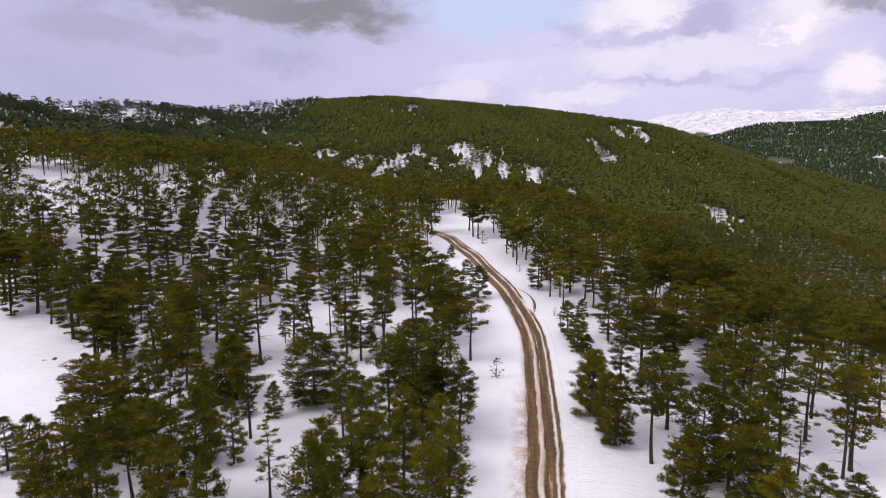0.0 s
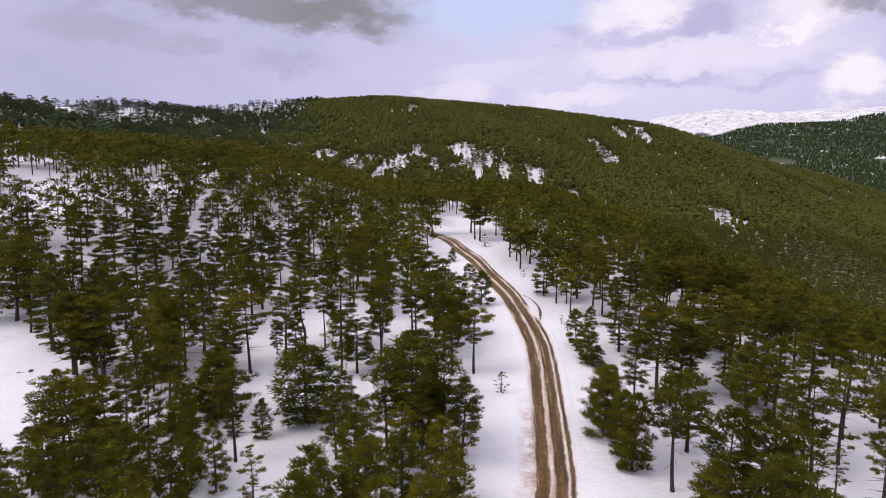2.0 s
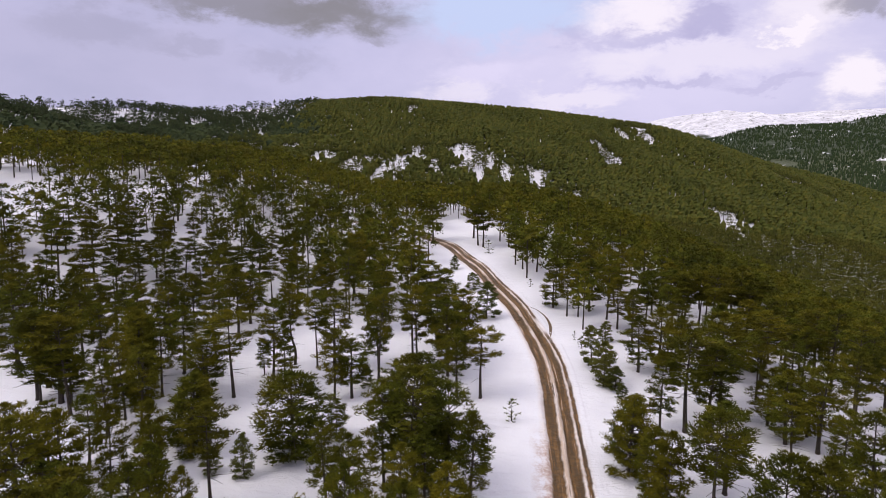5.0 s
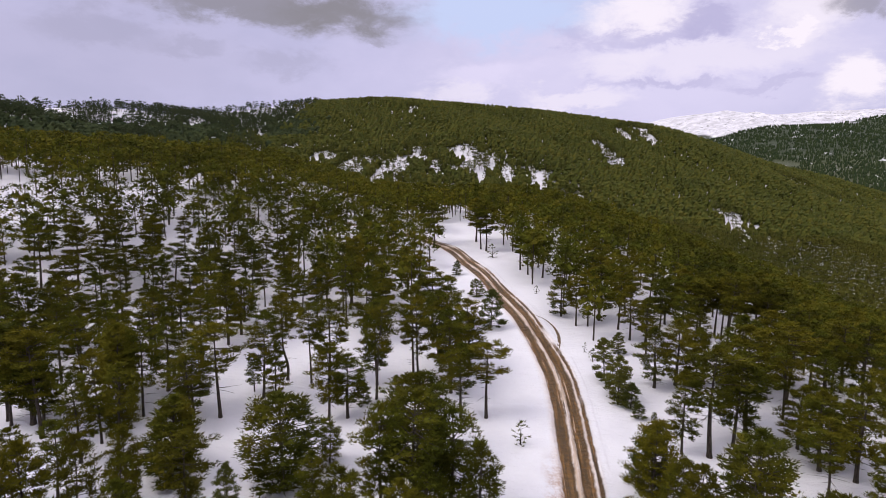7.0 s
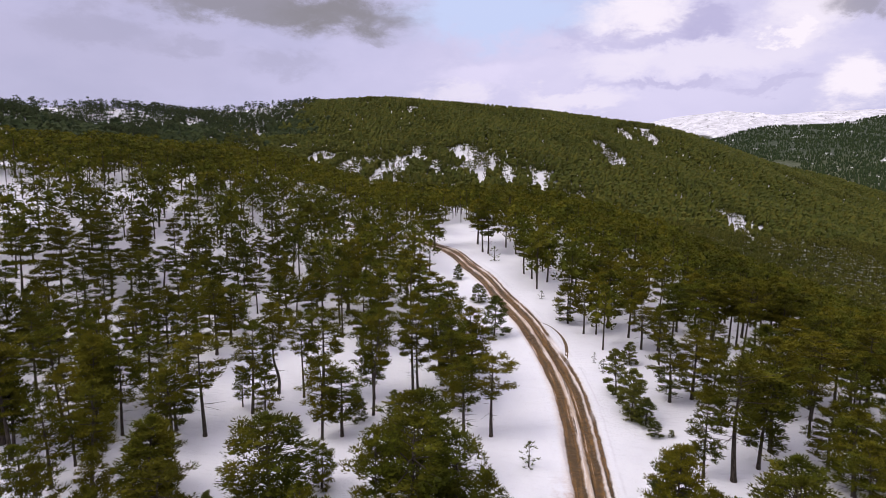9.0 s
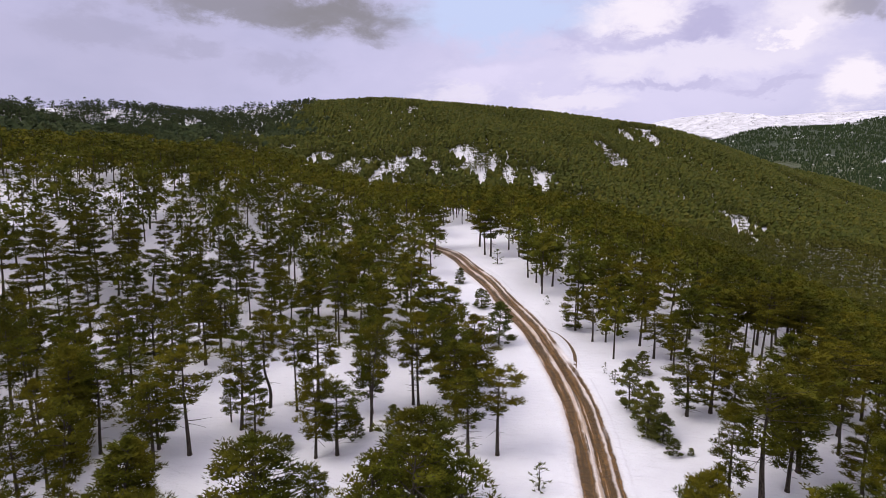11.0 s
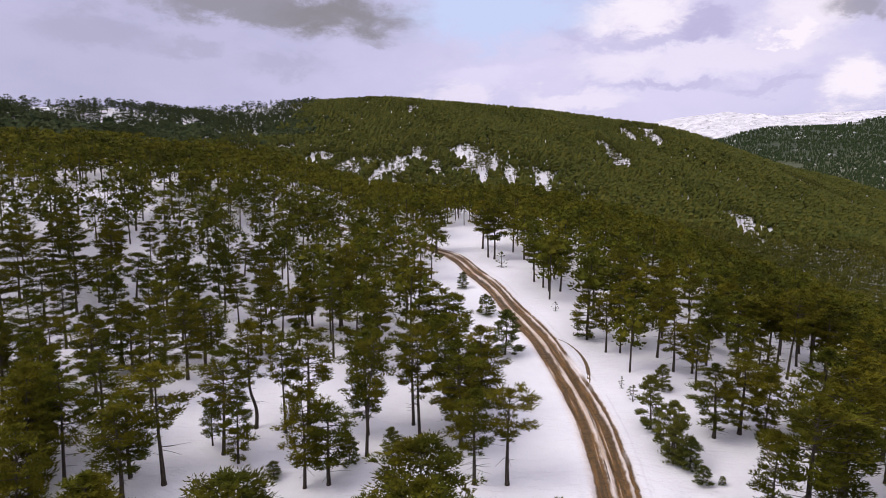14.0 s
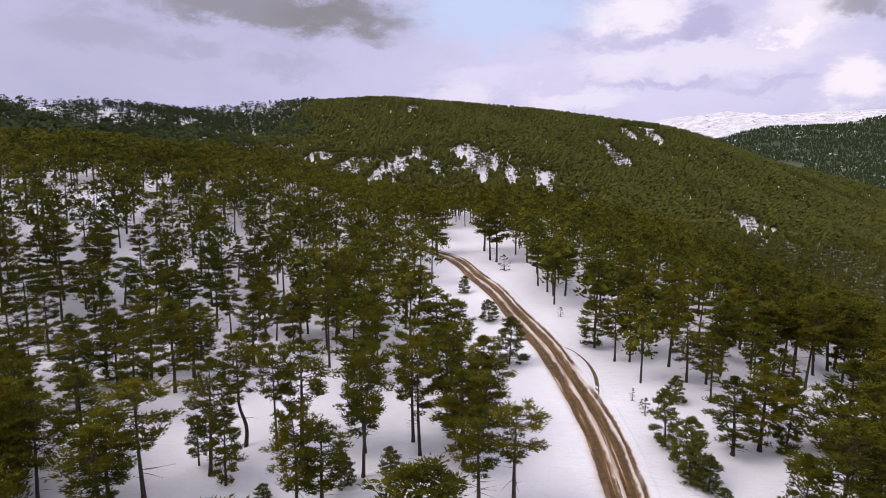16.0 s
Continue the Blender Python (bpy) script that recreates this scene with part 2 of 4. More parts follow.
def needle_paint(name, dark, light, dry, grain=11.0, soft=0.42):
    """Needles: dark to light by shoot and by fine grain, with drier patches; lit softly, as a brush of needles is."""
    p = Paint(name, rough=0.8, specular=0.06)
    shape = p.node("ShaderNodeNewGeometry")
    tree = p.node("ShaderNodeObjectInfo").outputs["Random"]
    where = shape.outputs["Position"]
    fine = p.ramp(p.noise(grain, 2, 0.6, where), 0.30, 0.70)
    tone = p.mix(p.math("MULTIPLY_ADD", shape.outputs["Random Per Island"], 0.35, p.math("MULTIPLY", fine, 0.65)), dark, light)
    tone = p.mix(p.math("MULTIPLY", p.ramp(tree, 0.35, 1.0), 0.5), tone, dry)
    tone = p.mix(p.math("MULTIPLY", p.ramp(p.noise(0.22, 3, 0.6, where), 0.40, 0.66), 0.6), tone, dry)
    tone = p.mix(p.math("MULTIPLY", p.ramp(p.noise(0.17, 2, 0.5, p.shifted(where)), 0.45, 0.65), 0.45), tone, dark)
    p.colour(p.mix(p.math("MULTIPLY", p.ramp(p.noise(0.02, 3, 0.6, where), 0.45, 0.65), 0.35), tone, dark))
    lean = p.node("ShaderNodeVectorMath", operation="ADD")
    p.put(lean.inputs[0], shape.outputs["Normal"])
    lean.inputs[1].default_value = (0, 0, soft)
    unit = p.node("ShaderNodeVectorMath", operation="NORMALIZE")
    p.put(unit.inputs[0], lean.outputs[0])
    p.put(p.body.inputs["Normal"], unit.outputs[0])
    return p.mat


def bark_paint():
    p = Paint("pine_bark", rough=0.9, specular=0.15)
    where = p.node("ShaderNodeTexCoord").outputs["Object"]
    stretch = p.node("ShaderNodeMapping")
    p.put(stretch.inputs[0], where)
    stretch.inputs["Scale"].default_value = (6, 6, 1.2)
    plates = p.noise(2.2, 5, 0.65, stretch.outputs[0])
    p.colour(p.mix(p.ramp(plates, 0.35, 0.68), (0.024, 0.019, 0.015, 1), (0.095, 0.077, 0.062, 1)))
    p.bump(plates, 0.03, 0.8)
    return p.mat


M_SNOW, M_ROAD, M_BARK = snow_paint(), road_paint(), bark_paint()
M_PINE = needle_paint("pine_needles", (0.007, 0.011, 0.001, 1), (0.128, 0.138, 0.012, 1), (0.142, 0.114, 0.008, 1))
M_YOUNG = needle_paint("young_pine_needles", (0.030, 0.040, 0.009, 1), (0.130, 0.142, 0.030, 1), (0.128, 0.122, 0.022, 1))
M_FAR = needle_paint("far_pine_needles", (0.034, 0.044, 0.009, 1), (0.098, 0.106, 0.019, 1), (0.114, 0.097, 0.014, 1), 3.0, 1.4)
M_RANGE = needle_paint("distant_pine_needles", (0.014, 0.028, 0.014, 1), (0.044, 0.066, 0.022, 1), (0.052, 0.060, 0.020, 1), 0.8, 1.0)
M_WOOD = Paint("dead_wood", rough=0.9).colour((0.060, 0.045, 0.035, 1)).mat


def mud_paint():
    p = Paint("mud", rough=0.5, specular=0.3)
    p.colour(p.mix(p.noise(1.5, 5, 0.7), (0.065, 0.040, 0.018, 1), (0.190, 0.120, 0.062, 1)))
    return p.bump(p.noise(6.0, 4, 0.6), 0.06, 0.8).mat


M_MUD = mud_paint()


def stone_paint():
    p = Paint("dark_stone", rough=0.85)
    p.colour(p.mix(p.noise(3.0, 5, 0.7), (0.045, 0.042, 0.040, 1), (0.16, 0.15, 0.14, 1)))
    return p.bump(p.noise(9.0, 4, 0.6), 0.03).mat


M_STONE = stone_paint()

def smooth(a, b, v):
    """0 at a, 1 at b, eased, for numbers and arrays."""
    t = np.clip((v - a) / (b - a), 0, 1)
    return t * t * (3 - 2 * t)


def blend(*levels):
    """The highest of several land forms, with rounded joints."""
    k = 7.0
    top = np.maximum.reduce(levels)
    return top + k * np.log(sum(np.exp((v - top) / k) for v in levels))


def slope_down(d, steep, ease):
    """How far a hillside has fallen at d metres from its crest, rounded at the top."""
    d = np.abs(d)
    return steep * d * d / (d + ease)


# The skyline of the bare mountain.
CREST_X = np.array([830, 1330, 1471, 1610, 1685, 1781, 1949, 2082, 2214, 2344, 2472, 2630, 3830])
CREST_Z = np.array([275, 415, 437, 449, 464, 444, 434, 444, 456, 457, 464, 473, 503])


# The skyline of the wooded hill.
HILL_X = np.array([-900, -560, -337, -297, -257, -177, -137, -98, -58, -18, 21, 60, 100, 139, 179, 218, 258, 297, 337, 377, 417, 457, 497, 537, 577, 617, 727])
HILL_Z = np.array([96, 104, 115, 116, 124, 129, 133, 134, 132, 128, 126, 122, 120, 115, 111, 105, 101, 95, 81, 68, 54, 43, 36, 25, 13, 0, -37])


def land(x, y):
    """The height of the ground at (x, y)."""
    x, y = np.asarray(x, float), np.asarray(y, float)
    # The spur that the track climbs: it rises away, rounds over a crest and dips behind it.
    spur = -1.9 + 0.118 * (np.maximum(y, 25) - 69) - 0.0009 * np.maximum(y - 190, 0) ** 2
    spur = spur + 15 * smooth(-20, -90, x) * smooth(96, 172, y) + 0.07 * np.maximum(-90 - x, 0) * smooth(100, 200, y)
    spur = spur + 1.5 * np.exp(-((x + 42) / 16) ** 2 - ((y - 104) / 18) ** 2)
    right = np.maximum(x - 22, 0)
    spur = spur - 0.42 * (np.sqrt(right ** 2 + 30 ** 2) - 30) * smooth(60, 150, y)
    spur = spur + 0.35 * np.sin(x * 0.11 + 1.3) * np.sin(y * 0.09 + 0.4) + 0.22 * np.sin(x * 0.31 - y * 0.17)
    # The wooded hill across the dip, its long shoulder and the valley floor.
    top = sum(np.interp(x + k, HILL_X, HILL_Z) for k in (-24, -12, 0, 12, 24)) / 5
    hill = top - slope_down(y - 855, 0.30, 40)
    hill = hill + smooth(20, 120, np.abs(y - 855)) * (4 * np.sin(x * 0.018 + 0.5) * np.sin(y * 0.013) + 2.5 * np.sin(x * 0.045 + y * 0.02))
    s, d = (x + 244) * -0.403 + (y - 850) * -0.915, (x + 244) * 0.915 - (y - 850) * 0.403
    shoulder = 111 - 0.07 * np.maximum(s, -50) + 8 * smooth(345, 400, s) - slope_down(d, 0.28, 40) + 2.5 * np.sin(s * 0.03) + 1.5 * np.sin(d * 0.05 + s * 0.02)
    valley = -70 + 0 * x
    # Distant wooded range and the bare snow mountain behind it.
    range_far = 150 + 0.165 * (x - 870) + 22 * smooth(1150, 950, x) - slope_down(y - 2080, 0.27, 90) + 14 * np.sin(x * 0.006 + 1.0) + 7 * np.sin(x * 0.017 + y * 0.004)
    ridge = y - 3900 + 0.15 * (x - 1500)
    crest = np.interp(x, CREST_X, CREST_Z)
    mountain = crest - slope_down(ridge, 0.24, 300)
    mountain = mountain + smooth(60, 400, np.abs(ridge)) * (12 * np.sin(x * 0.009 + y * 0.011) + 7 * np.sin(x * 0.02 - y * 0.013))
    return blend(spur, hill, shoulder, valley, range_far, mountain)

# ---- ground and track ----
# The middle of the track, from behind the camera to where it goes over the crest.
TRACK = [(5.0, -40), (6.3, -10), (7.6, 20), (8.8, 40), (10.0, 55), (11.1, 62), (12.4, 75), (13.2, 84), (13.8, 92), (14.0, 100), (13.5, 109), (12.2, 119), (10.2, 130), (7.0, 143), (2.6, 159), (-1.0, 171), (-5.5, 181), (-15, 190), (-30, 198), (-48, 203)]
TRACK_X, TRACK_Y = np.array([p[0] for p in TRACK]), np.array([p[1] for p in TRACK])


def track_line(step=0.4):
    """Points along the track on a smooth curve, with their headings and running lengths."""
    t = np.arange(len(TRACK))
    out = []
    fine = np.linspace(0, len(TRACK) - 1, 900)
    for row in (TRACK_X, TRACK_Y):
        tangent = np.gradient(row)
        i = np.clip(fine.astype(int), 0, len(t) - 2)
        f = fine - i
        out.append((2 * f ** 3 - 3 * f ** 2 + 1) * row[i] + (f ** 3 - 2 * f ** 2 + f) * tangent[i] + (3 * f ** 2 - 2 * f ** 3) * row[i + 1] + (f ** 3 - f ** 2) * tangent[i + 1])
    x, y = out
    run = np.r_[0, np.cumsum(np.hypot(np.diff(x), np.diff(y)))]
    s = np.arange(0, run[-1], step)
    x, y = np.interp(s, run, x), np.interp(s, run, y)
    dx, dy = np.gradient(x), np.gradient(y)
    size = np.hypot(dx, dy)
    return x, y, dx / size, dy / size, s


LINE = track_line()


def track_distance(x, y):
    """Distance from the middle of the track, negative to its left."""
    x, y = np.atleast_1d(np.asarray(x, float)), np.atleast_1d(np.asarray(y, float))
    out = np.full(x.shape, 999.0)
    near = np.nonzero((np.abs(x) < 60) & (y < 230) & (y > -45))[0]
    lx, ly, dx, dy, _ = (a[::4] for a in LINE)
    for i in near:
        k = int(np.argmin((lx - x[i]) ** 2 + (ly - y[i]) ** 2))
        side = dy[k] * (x[i] - lx[k]) - dx[k] * (y[i] - ly[k])
        out[i] = math.copysign(math.hypot(x[i] - lx[k], y[i] - ly[k]), side)
    return out


HALF = 4.6   # half the width of the driven strip


def sheet(name, points, nx, ny, material):
    """A grid mesh of ny rows of nx points."""
    a = np.arange(nx * ny).reshape(ny, nx)
    faces = np.stack([a[:-1, :-1], a[:-1, 1:], a[1:, 1:], a[1:, :-1]], -1).reshape(-1, 4)
    me = bpy.data.meshes.new(name)
    me.from_pydata(points.tolist(), [], faces.tolist())
    me.polygons.foreach_set("use_smooth", [True] * len(me.polygons))
    me.materials.append(material)
    return new(name, me)


def graded(centre, half, step, end_low, end_high, growth):
    """Grid lines: even in the middle, wider and wider outwards."""
    mid = list(np.arange(centre - half, centre + half + 1e-6, step))
    for sign, end in ((1, end_high), (-1, end_low)):
        at, gap = (mid[-1] if sign > 0 else mid[0]), step
        while (at - end) * sign < 0:
            gap = min(gap * growth, 60)
            at += gap * sign
            mid.append(at) if sign > 0 else mid.insert(0, at)
    return np.array(mid)


def build_ground():
    gx, gy = graded(0, 70, 1.5, -3500, 5200, 1.045), graded(105, 85, 1.5, -160, 4900, 1.03)
    x, y = (a.ravel() for a in np.meshgrid(gx, gy))
    z = land(x, y)
    off = np.abs(track_distance(x, y))
    z = z - 0.5 * smooth(HALF - 1.5, HALF - 2.9, off)
    tagged(sheet("ground", np.stack([x, y, z], 1), len(gx), len(gy), M_SNOW), "wind-rippled snow cover over rolling wooded hills", "ground", kind="structure")


def build_track():
    lx, ly, dx, dy, s = LINE
    across = np.linspace(-HALF, HALF, 63)
    rng = np.random.default_rng(4)
    x = lx[:, None] + dy[:, None] * across
    y = ly[:, None] - dx[:, None] * across
    z = land(x, y)
    wob = 0.10 * np.sin(s * 0.55) + 0.08 * np.sin(s * 0.23 + 1)
    for centre, half, deep in ((-1.15, 0.74, 0.24), (0.90, 0.62, 0.22), (2.15, 0.25, 0.10)):
        d = np.abs(across - centre - wob[:, None]) / half
        z = z - deep * smooth(1.25, 0.6, d) + 0.06 * np.exp(-((d - 1.5) / 0.35) ** 2)
    rough = rng.normal(0, 1, z.shape)
    for _ in range(2):
        rough = (rough + np.roll(rough, 1, 0) + np.roll(rough, -1, 0) + np.roll(rough, 1, 1) + np.roll(rough, -1, 1)) / 5
    z = z + 0.05 * rough * smooth(HALF, 2.0, np.abs(across)) - 0.10 * smooth(HALF - 0.9, HALF, np.abs(across)) + 0.03
    ob = sheet("road", np.stack([x.ravel(), y.ravel(), z.ravel()], 1), len(across), len(s), M_ROAD)
    layer = ob.data.uv_layers.new(name="track")
    u, v = np.broadcast_to(across, x.shape).ravel(), np.broadcast_to(s[:, None] - 60.1, x.shape).ravel()
    index = np.empty(len(ob.data.loops), int)
    ob.data.loops.foreach_get("vertex_index", index)
    layer.data.foreach_set("uv", np.stack([u[index], v[index]], 1).ravel())
    tagged(ob, "snow-covered forest track with two muddy wheel ruts", "road", kind="structure")


def build_side_rut():
    """A narrow wheel mark that swings out of the track and back, cut through the snow."""
    line = [Vector((13.2, 125.2, 0)), Vector((13.9, 123.6, 0)), Vector((15.7, 121.4, 0)), Vector((16.8, 118.0, 0)), Vector((16.95, 113.9, 0)), Vector((16.2, 109.4, 0)), Vector((15.4, 107.4, 0))]
    rows = []
    for k in range(61):
        f = k / 60 * (len(line) - 1)
        i = min(int(f), len(line) - 2)
        a, b, c, d = line[max(i - 1, 0)], line[i], line[i + 1], line[min(i + 2, len(line) - 1)]
        t = f - i
        p = 0.5 * (2 * b + (c - a) * t + (2 * a - 5 * b + 4 * c - d) * t * t + (3 * b - a - 3 * c + d) * t ** 3)
        q = 0.5 * ((c - a) + 2 * (2 * a - 5 * b + 4 * c - d) * t + 3 * (3 * b - a - 3 * c + d) * t * t)
        side = Vector((q.y, -q.x, 0)).normalized()
        half = 0.05 + 0.13 * smooth(12, 45, k) * smooth(62, 57, k) + 0.012 * math.sin(k * 1.7)
        rows.append((p, side, float(half)))
    points = []
    for p, side, half in rows:
        for w, z in ((-1.5, 0.02), (-1.0, 0.06), (-0.7, 0.04), (0.7, 0.04), (1.0, 0.06), (1.5, 0.02)):
            at = p + side * half * w
            points.append((at.x, at.y, float(land(at.x, at.y)) + z))
    ob = sheet("tyre_rut", np.array(points), 6, len(rows), M_MUD)
    tagged(ob, "thin curved wheel rut of brown mud in the snow", "rut", kind="structure")


build_ground()
build_track()
build_side_rut()

# ---- pines ----
def tube(verts, faces, line, radii, sides):
    """Adds a tapered tube along a line of points."""
    start = len(verts)
    line = [Vector(p) for p in line]
    for i, p in enumerate(line):
        way = (line[min(i + 1, len(line) - 1)] - line[max(i - 1, 0)]).normalized()
        a = way.orthogonal().normalized()
        b = way.cross(a)
        for k in range(sides):
            turn = 2 * math.pi * k / sides
            verts.append(tuple(p + radii[i] * (math.cos(turn) * a + math.sin(turn) * b)))
    for i in range(len(line) - 1):
        for k in range(sides):
            m = (k + 1) % sides
            q = start + i * sides
            faces.append((q + k, q + m, q + sides + m, q + sides + k))


def lump(verts, faces, rng, at, wide, tall):
    """A ragged flat dome of twigs and old needles inside a spray."""
    n = len(verts)
    a = rng.uniform(0, 6.3)
    for k in range(5):
        w = wide * rng.uniform(0.45, 1.25)
        verts.append((at[0] + math.cos(a + k * 1.257) * w, at[1] + math.sin(a + k * 1.257) * w, at[2] + tall * rng.uniform(-0.5, 0.2)))
    verts.append((at[0] + rng.gauss(0, 0.2) * wide, at[1] + rng.gauss(0, 0.2) * wide, at[2] + tall * rng.uniform(0.6, 1.0)))
    for k in range(5):
        faces.append((n + k, n + (k + 1) % 5, n + 5))


def sprays(verts, faces, seed, pads, count, size, width, flat=0.5):
    """Fills flat pads of foliage with short needle shoots that point out and up. pads: centre, radius, way of the branch."""
    dice = np.random.default_rng(seed)
    n = len(pads)
    centre = np.array([tuple(p[0]) for p in pads]).repeat(count, 0)
    radius = np.array([p[1] for p in pads]).repeat(count)[:, None]
    way = np.array([tuple(p[2]) for p in pads]).repeat(count, 0)
    out = dice.normal(0, 1, (n * count, 3))
    out /= np.linalg.norm(out, axis=1)[:, None]
    root = centre + out * radius * dice.uniform(0.25, 1.0, (n * count, 1)) ** 0.6 * np.array((1, 1, flat))
    aim = out * np.array((0.9, 0.9, 0.5)) + way * 0.35 + np.array((0, 0, 0.42)) + dice.normal(0, 0.28, out.shape)
    aim /= np.linalg.norm(aim, axis=1)[:, None]
    side = np.cross(aim, dice.normal(0, 1, out.shape))
    side /= np.linalg.norm(side, axis=1)[:, None]
    long = size * dice.uniform(0.6, 1.3, (n * count, 1))
    half = size * width * dice.uniform(0.7, 1.3, (n * count, 1))
    points = np.stack([root + side * half - aim * long * 0.3, root - side * half - aim * long * 0.3, root + aim * long * 0.7], 1).reshape(-1, 3)
    start = len(verts)
    verts += [tuple(p) for p in points.tolist()]
    faces += [(start + 3 * k, start + 3 * k + 1, start + 3 * k + 2) for k in range(n * count)]


def mesh_of(name, verts, faces, material, smooth_faces=False):
    me = bpy.data.meshes.new(name)
    me.from_pydata(verts, [], faces)
    if smooth_faces:
        me.polygons.foreach_set("use_smooth", [True] * len(me.polygons))
    me.materials.append(material)
    return me


def profile(f, peak, foot, tip=0.10):
    """How far the crown reaches at the share f of its height, 0 to 1."""
    if f < peak:
        return foot + (1 - foot) * math.sin(f / peak * math.pi / 2)
    return tip + (1 - tip) * max(1 - ((f - peak) / (1 - peak)) ** 2, 0.0) ** 0.7


def pine_meshes(seed, height, bare, spread, peak, foot, material, needles=40, size=0.28, width=0.18, pad=0.63, rung=0.5, crook=0.0, knee=0.0, dead=6, sides=7, gaps=0.10, steep=44):
    """Trunk (with its limbs) and crown meshes of one pine. bare: the share of the trunk below the crown; peak, foot: where the crown is widest
    and how wide it begins; crook, knee: how bent the trunk is; dead: bare limbs under the crown; gaps: the share of missing branches."""
    rng = random.Random(seed)
    lean = Vector((rng.gauss(0, 0.012), rng.gauss(0, 0.012), 0))
    phase, bend = rng.uniform(0, 6.3), crook + rng.uniform(0.004, 0.010)

    def stem(t):
        z = t * height
        bow = Vector((math.sin(t * 4.2 + phase) - math.sin(phase), math.cos(t * 3.4 + phase) - math.cos(phase), 0)) * bend * height
        kink = Vector((knee * height * math.sin(min(max(t, 0) / 0.42, 1) * math.pi * 1.5), 0, 0))
        return bow + kink + lean * z + Vector((0, 0, z))

    thick = 0.0145 * height + 0.025
    tv, tf, cv, cf = [], [], [], []
    steps = 14
    tube(tv, tf, [stem(-0.03 + 1.0 * i / steps) for i in range(steps + 1)], [thick * (1 - 0.92 * i / steps) * (1.4 if i == 0 else 1.0) for i in range(steps + 1)], sides)
    pads = []
    whorls = max(6, int((1 - bare) * height / rung))
    turn = rng.uniform(0, 6.3)
    for w in range(whorls):
        f = min(max((w + rng.uniform(-0.35, 0.35)) / (whorls - 1), 0.0), 1.0)
        t = bare + (0.98 - bare) * f
        reach = spread * profile(f, peak, foot)
        for k in range(rng.choice((3, 4, 4, 5)) if f < 0.85 else 3):
            turn += 2.4 + rng.gauss(0, 0.35)
            if rng.random() < gaps:
                continue
            long = reach * rng.uniform(0.55, 1.15)
            up = math.radians(-14 + steep * f + rng.gauss(0, 8))
            out = Vector((math.cos(turn), math.sin(turn), 0))
            base = stem(t)
            line = [base + out * long * q * math.cos(up) + Vector((0, 0, long * (q * math.sin(up) + 0.20 * q * q - 0.08 * q))) for q in (0, 0.33, 0.67, 1)]
            r = max(0.012, 0.10 * thick + 0.012 * long)
            tube(tv, tf, [line[0], line[2], line[3]], [r, r * 0.6, r * 0.2], 3)
            side = Vector((-out.y, out.x, 0))
            way = (line[3] - line[2]).normalized()
            big = pad * (0.62 + 0.38 * min(long / 2.0, 1.2))
            pads.append((line[3] - way * big * 0.5, big * rng.uniform(0.75, 1.1), way))
            if long > 0.9:
                s = rng.choice((-1, 1))
                pads.append((line[2].lerp(line[3], 0.1) + side * s * big * 0.75 + Vector((0, 0, rng.uniform(-0.05, 0.12))), big * rng.uniform(0.7, 1.0), way))
            if long > 1.5:
                pads.append((line[1].lerp(line[2], 0.6) - side * s * big * 0.6 + Vector((0, 0, rng.uniform(-0.05, 0.12))), big * rng.uniform(0.65, 0.95), way))
    for t in (0.99, 0.96, 0.925):
        pads.append((stem(t) + Vector((rng.gauss(0, 0.06), rng.gauss(0, 0.06), 0)) * pad, pad * (0.3 + (1 - t) * 5), Vector((0, 0, 1.4))))
    for at, big, way in pads:
        lump(cv, cf, rng, at - Vector((0, 0, 0.12 * big)), big * 0.42, big * 0.32)
    sprays(cv, cf, seed, pads, needles, size, width)
    for k in range(dead):
        t = bare * rng.uniform(0.45, 1.0)
        a, long = rng.uniform(0, 6.3), spread * rng.uniform(0.25, 0.8)
        out = Vector((math.cos(a), math.sin(a), 0))
        line = [stem(t) + out * long * q + Vector((0, 0, long * (-0.12 * q + rng.uniform(-0.05, 0.05)))) for q in (0, 0.5, 1)]
        tube(tv, tf, line, [0.03, 0.02, 0.008], 3)
    return mesh_of("trunk", tv, tf, M_BARK, True), mesh_of("crown", cv, cf, material)


def pine(meshes, name, label, category, group):
    """A pine as an empty at its foot with trunk and crown."""
    root = new(name)
    for part_name, me in zip(("trunk", "crown"), meshes):
        ob = new(part_name, me)
        ob.parent = root
    return tagged(root, label, category, group)


# Each form: its meshes, its own height and its crown's radius.
TALL = [(pine_meshes(10 + i, 11.0, b, s, p, 0.5, M_PINE, crook=c, dead=d), 11.0, s) for i, (b, s, p, c, d) in enumerate((
    (0.40, 2.4, 0.45, 0.0, 9), (0.46, 2.6, 0.50, 0.004, 8), (0.36, 2.2, 0.40, 0.0, 10), (0.50, 2.5, 0.55, 0.008, 9), (0.42, 2.3, 0.42, 0.0, 11), (0.54, 2.6, 0.6, 0.003, 8)))]
HALF = [(pine_meshes(30 + i, 11.0, b, s, p, 0.55, M_PINE, crook=c, dead=5), 11.0, s) for i, (b, s, p, c) in enumerate((
    (0.22, 2.4, 0.38, 0.0), (0.28, 2.6, 0.42, 0.004), (0.18, 2.3, 0.34, 0.0), (0.32, 2.5, 0.46, 0.006), (0.25, 2.7, 0.5, 0.0), (0.20, 2.2, 0.3, 0.0)))]
SLIM = [(pine_meshes(20 + i, 11.0, b, s, p, 0.5, M_PINE, needles=28, size=0.36, width=0.23, pad=0.72, rung=0.58, dead=5, sides=5), 11.0, s) for i, (b, s, p) in enumerate(((0.42, 2.5, 0.45), (0.48, 2.6, 0.5), (0.38, 2.4, 0.42), (0.45, 2.7, 0.55)))]
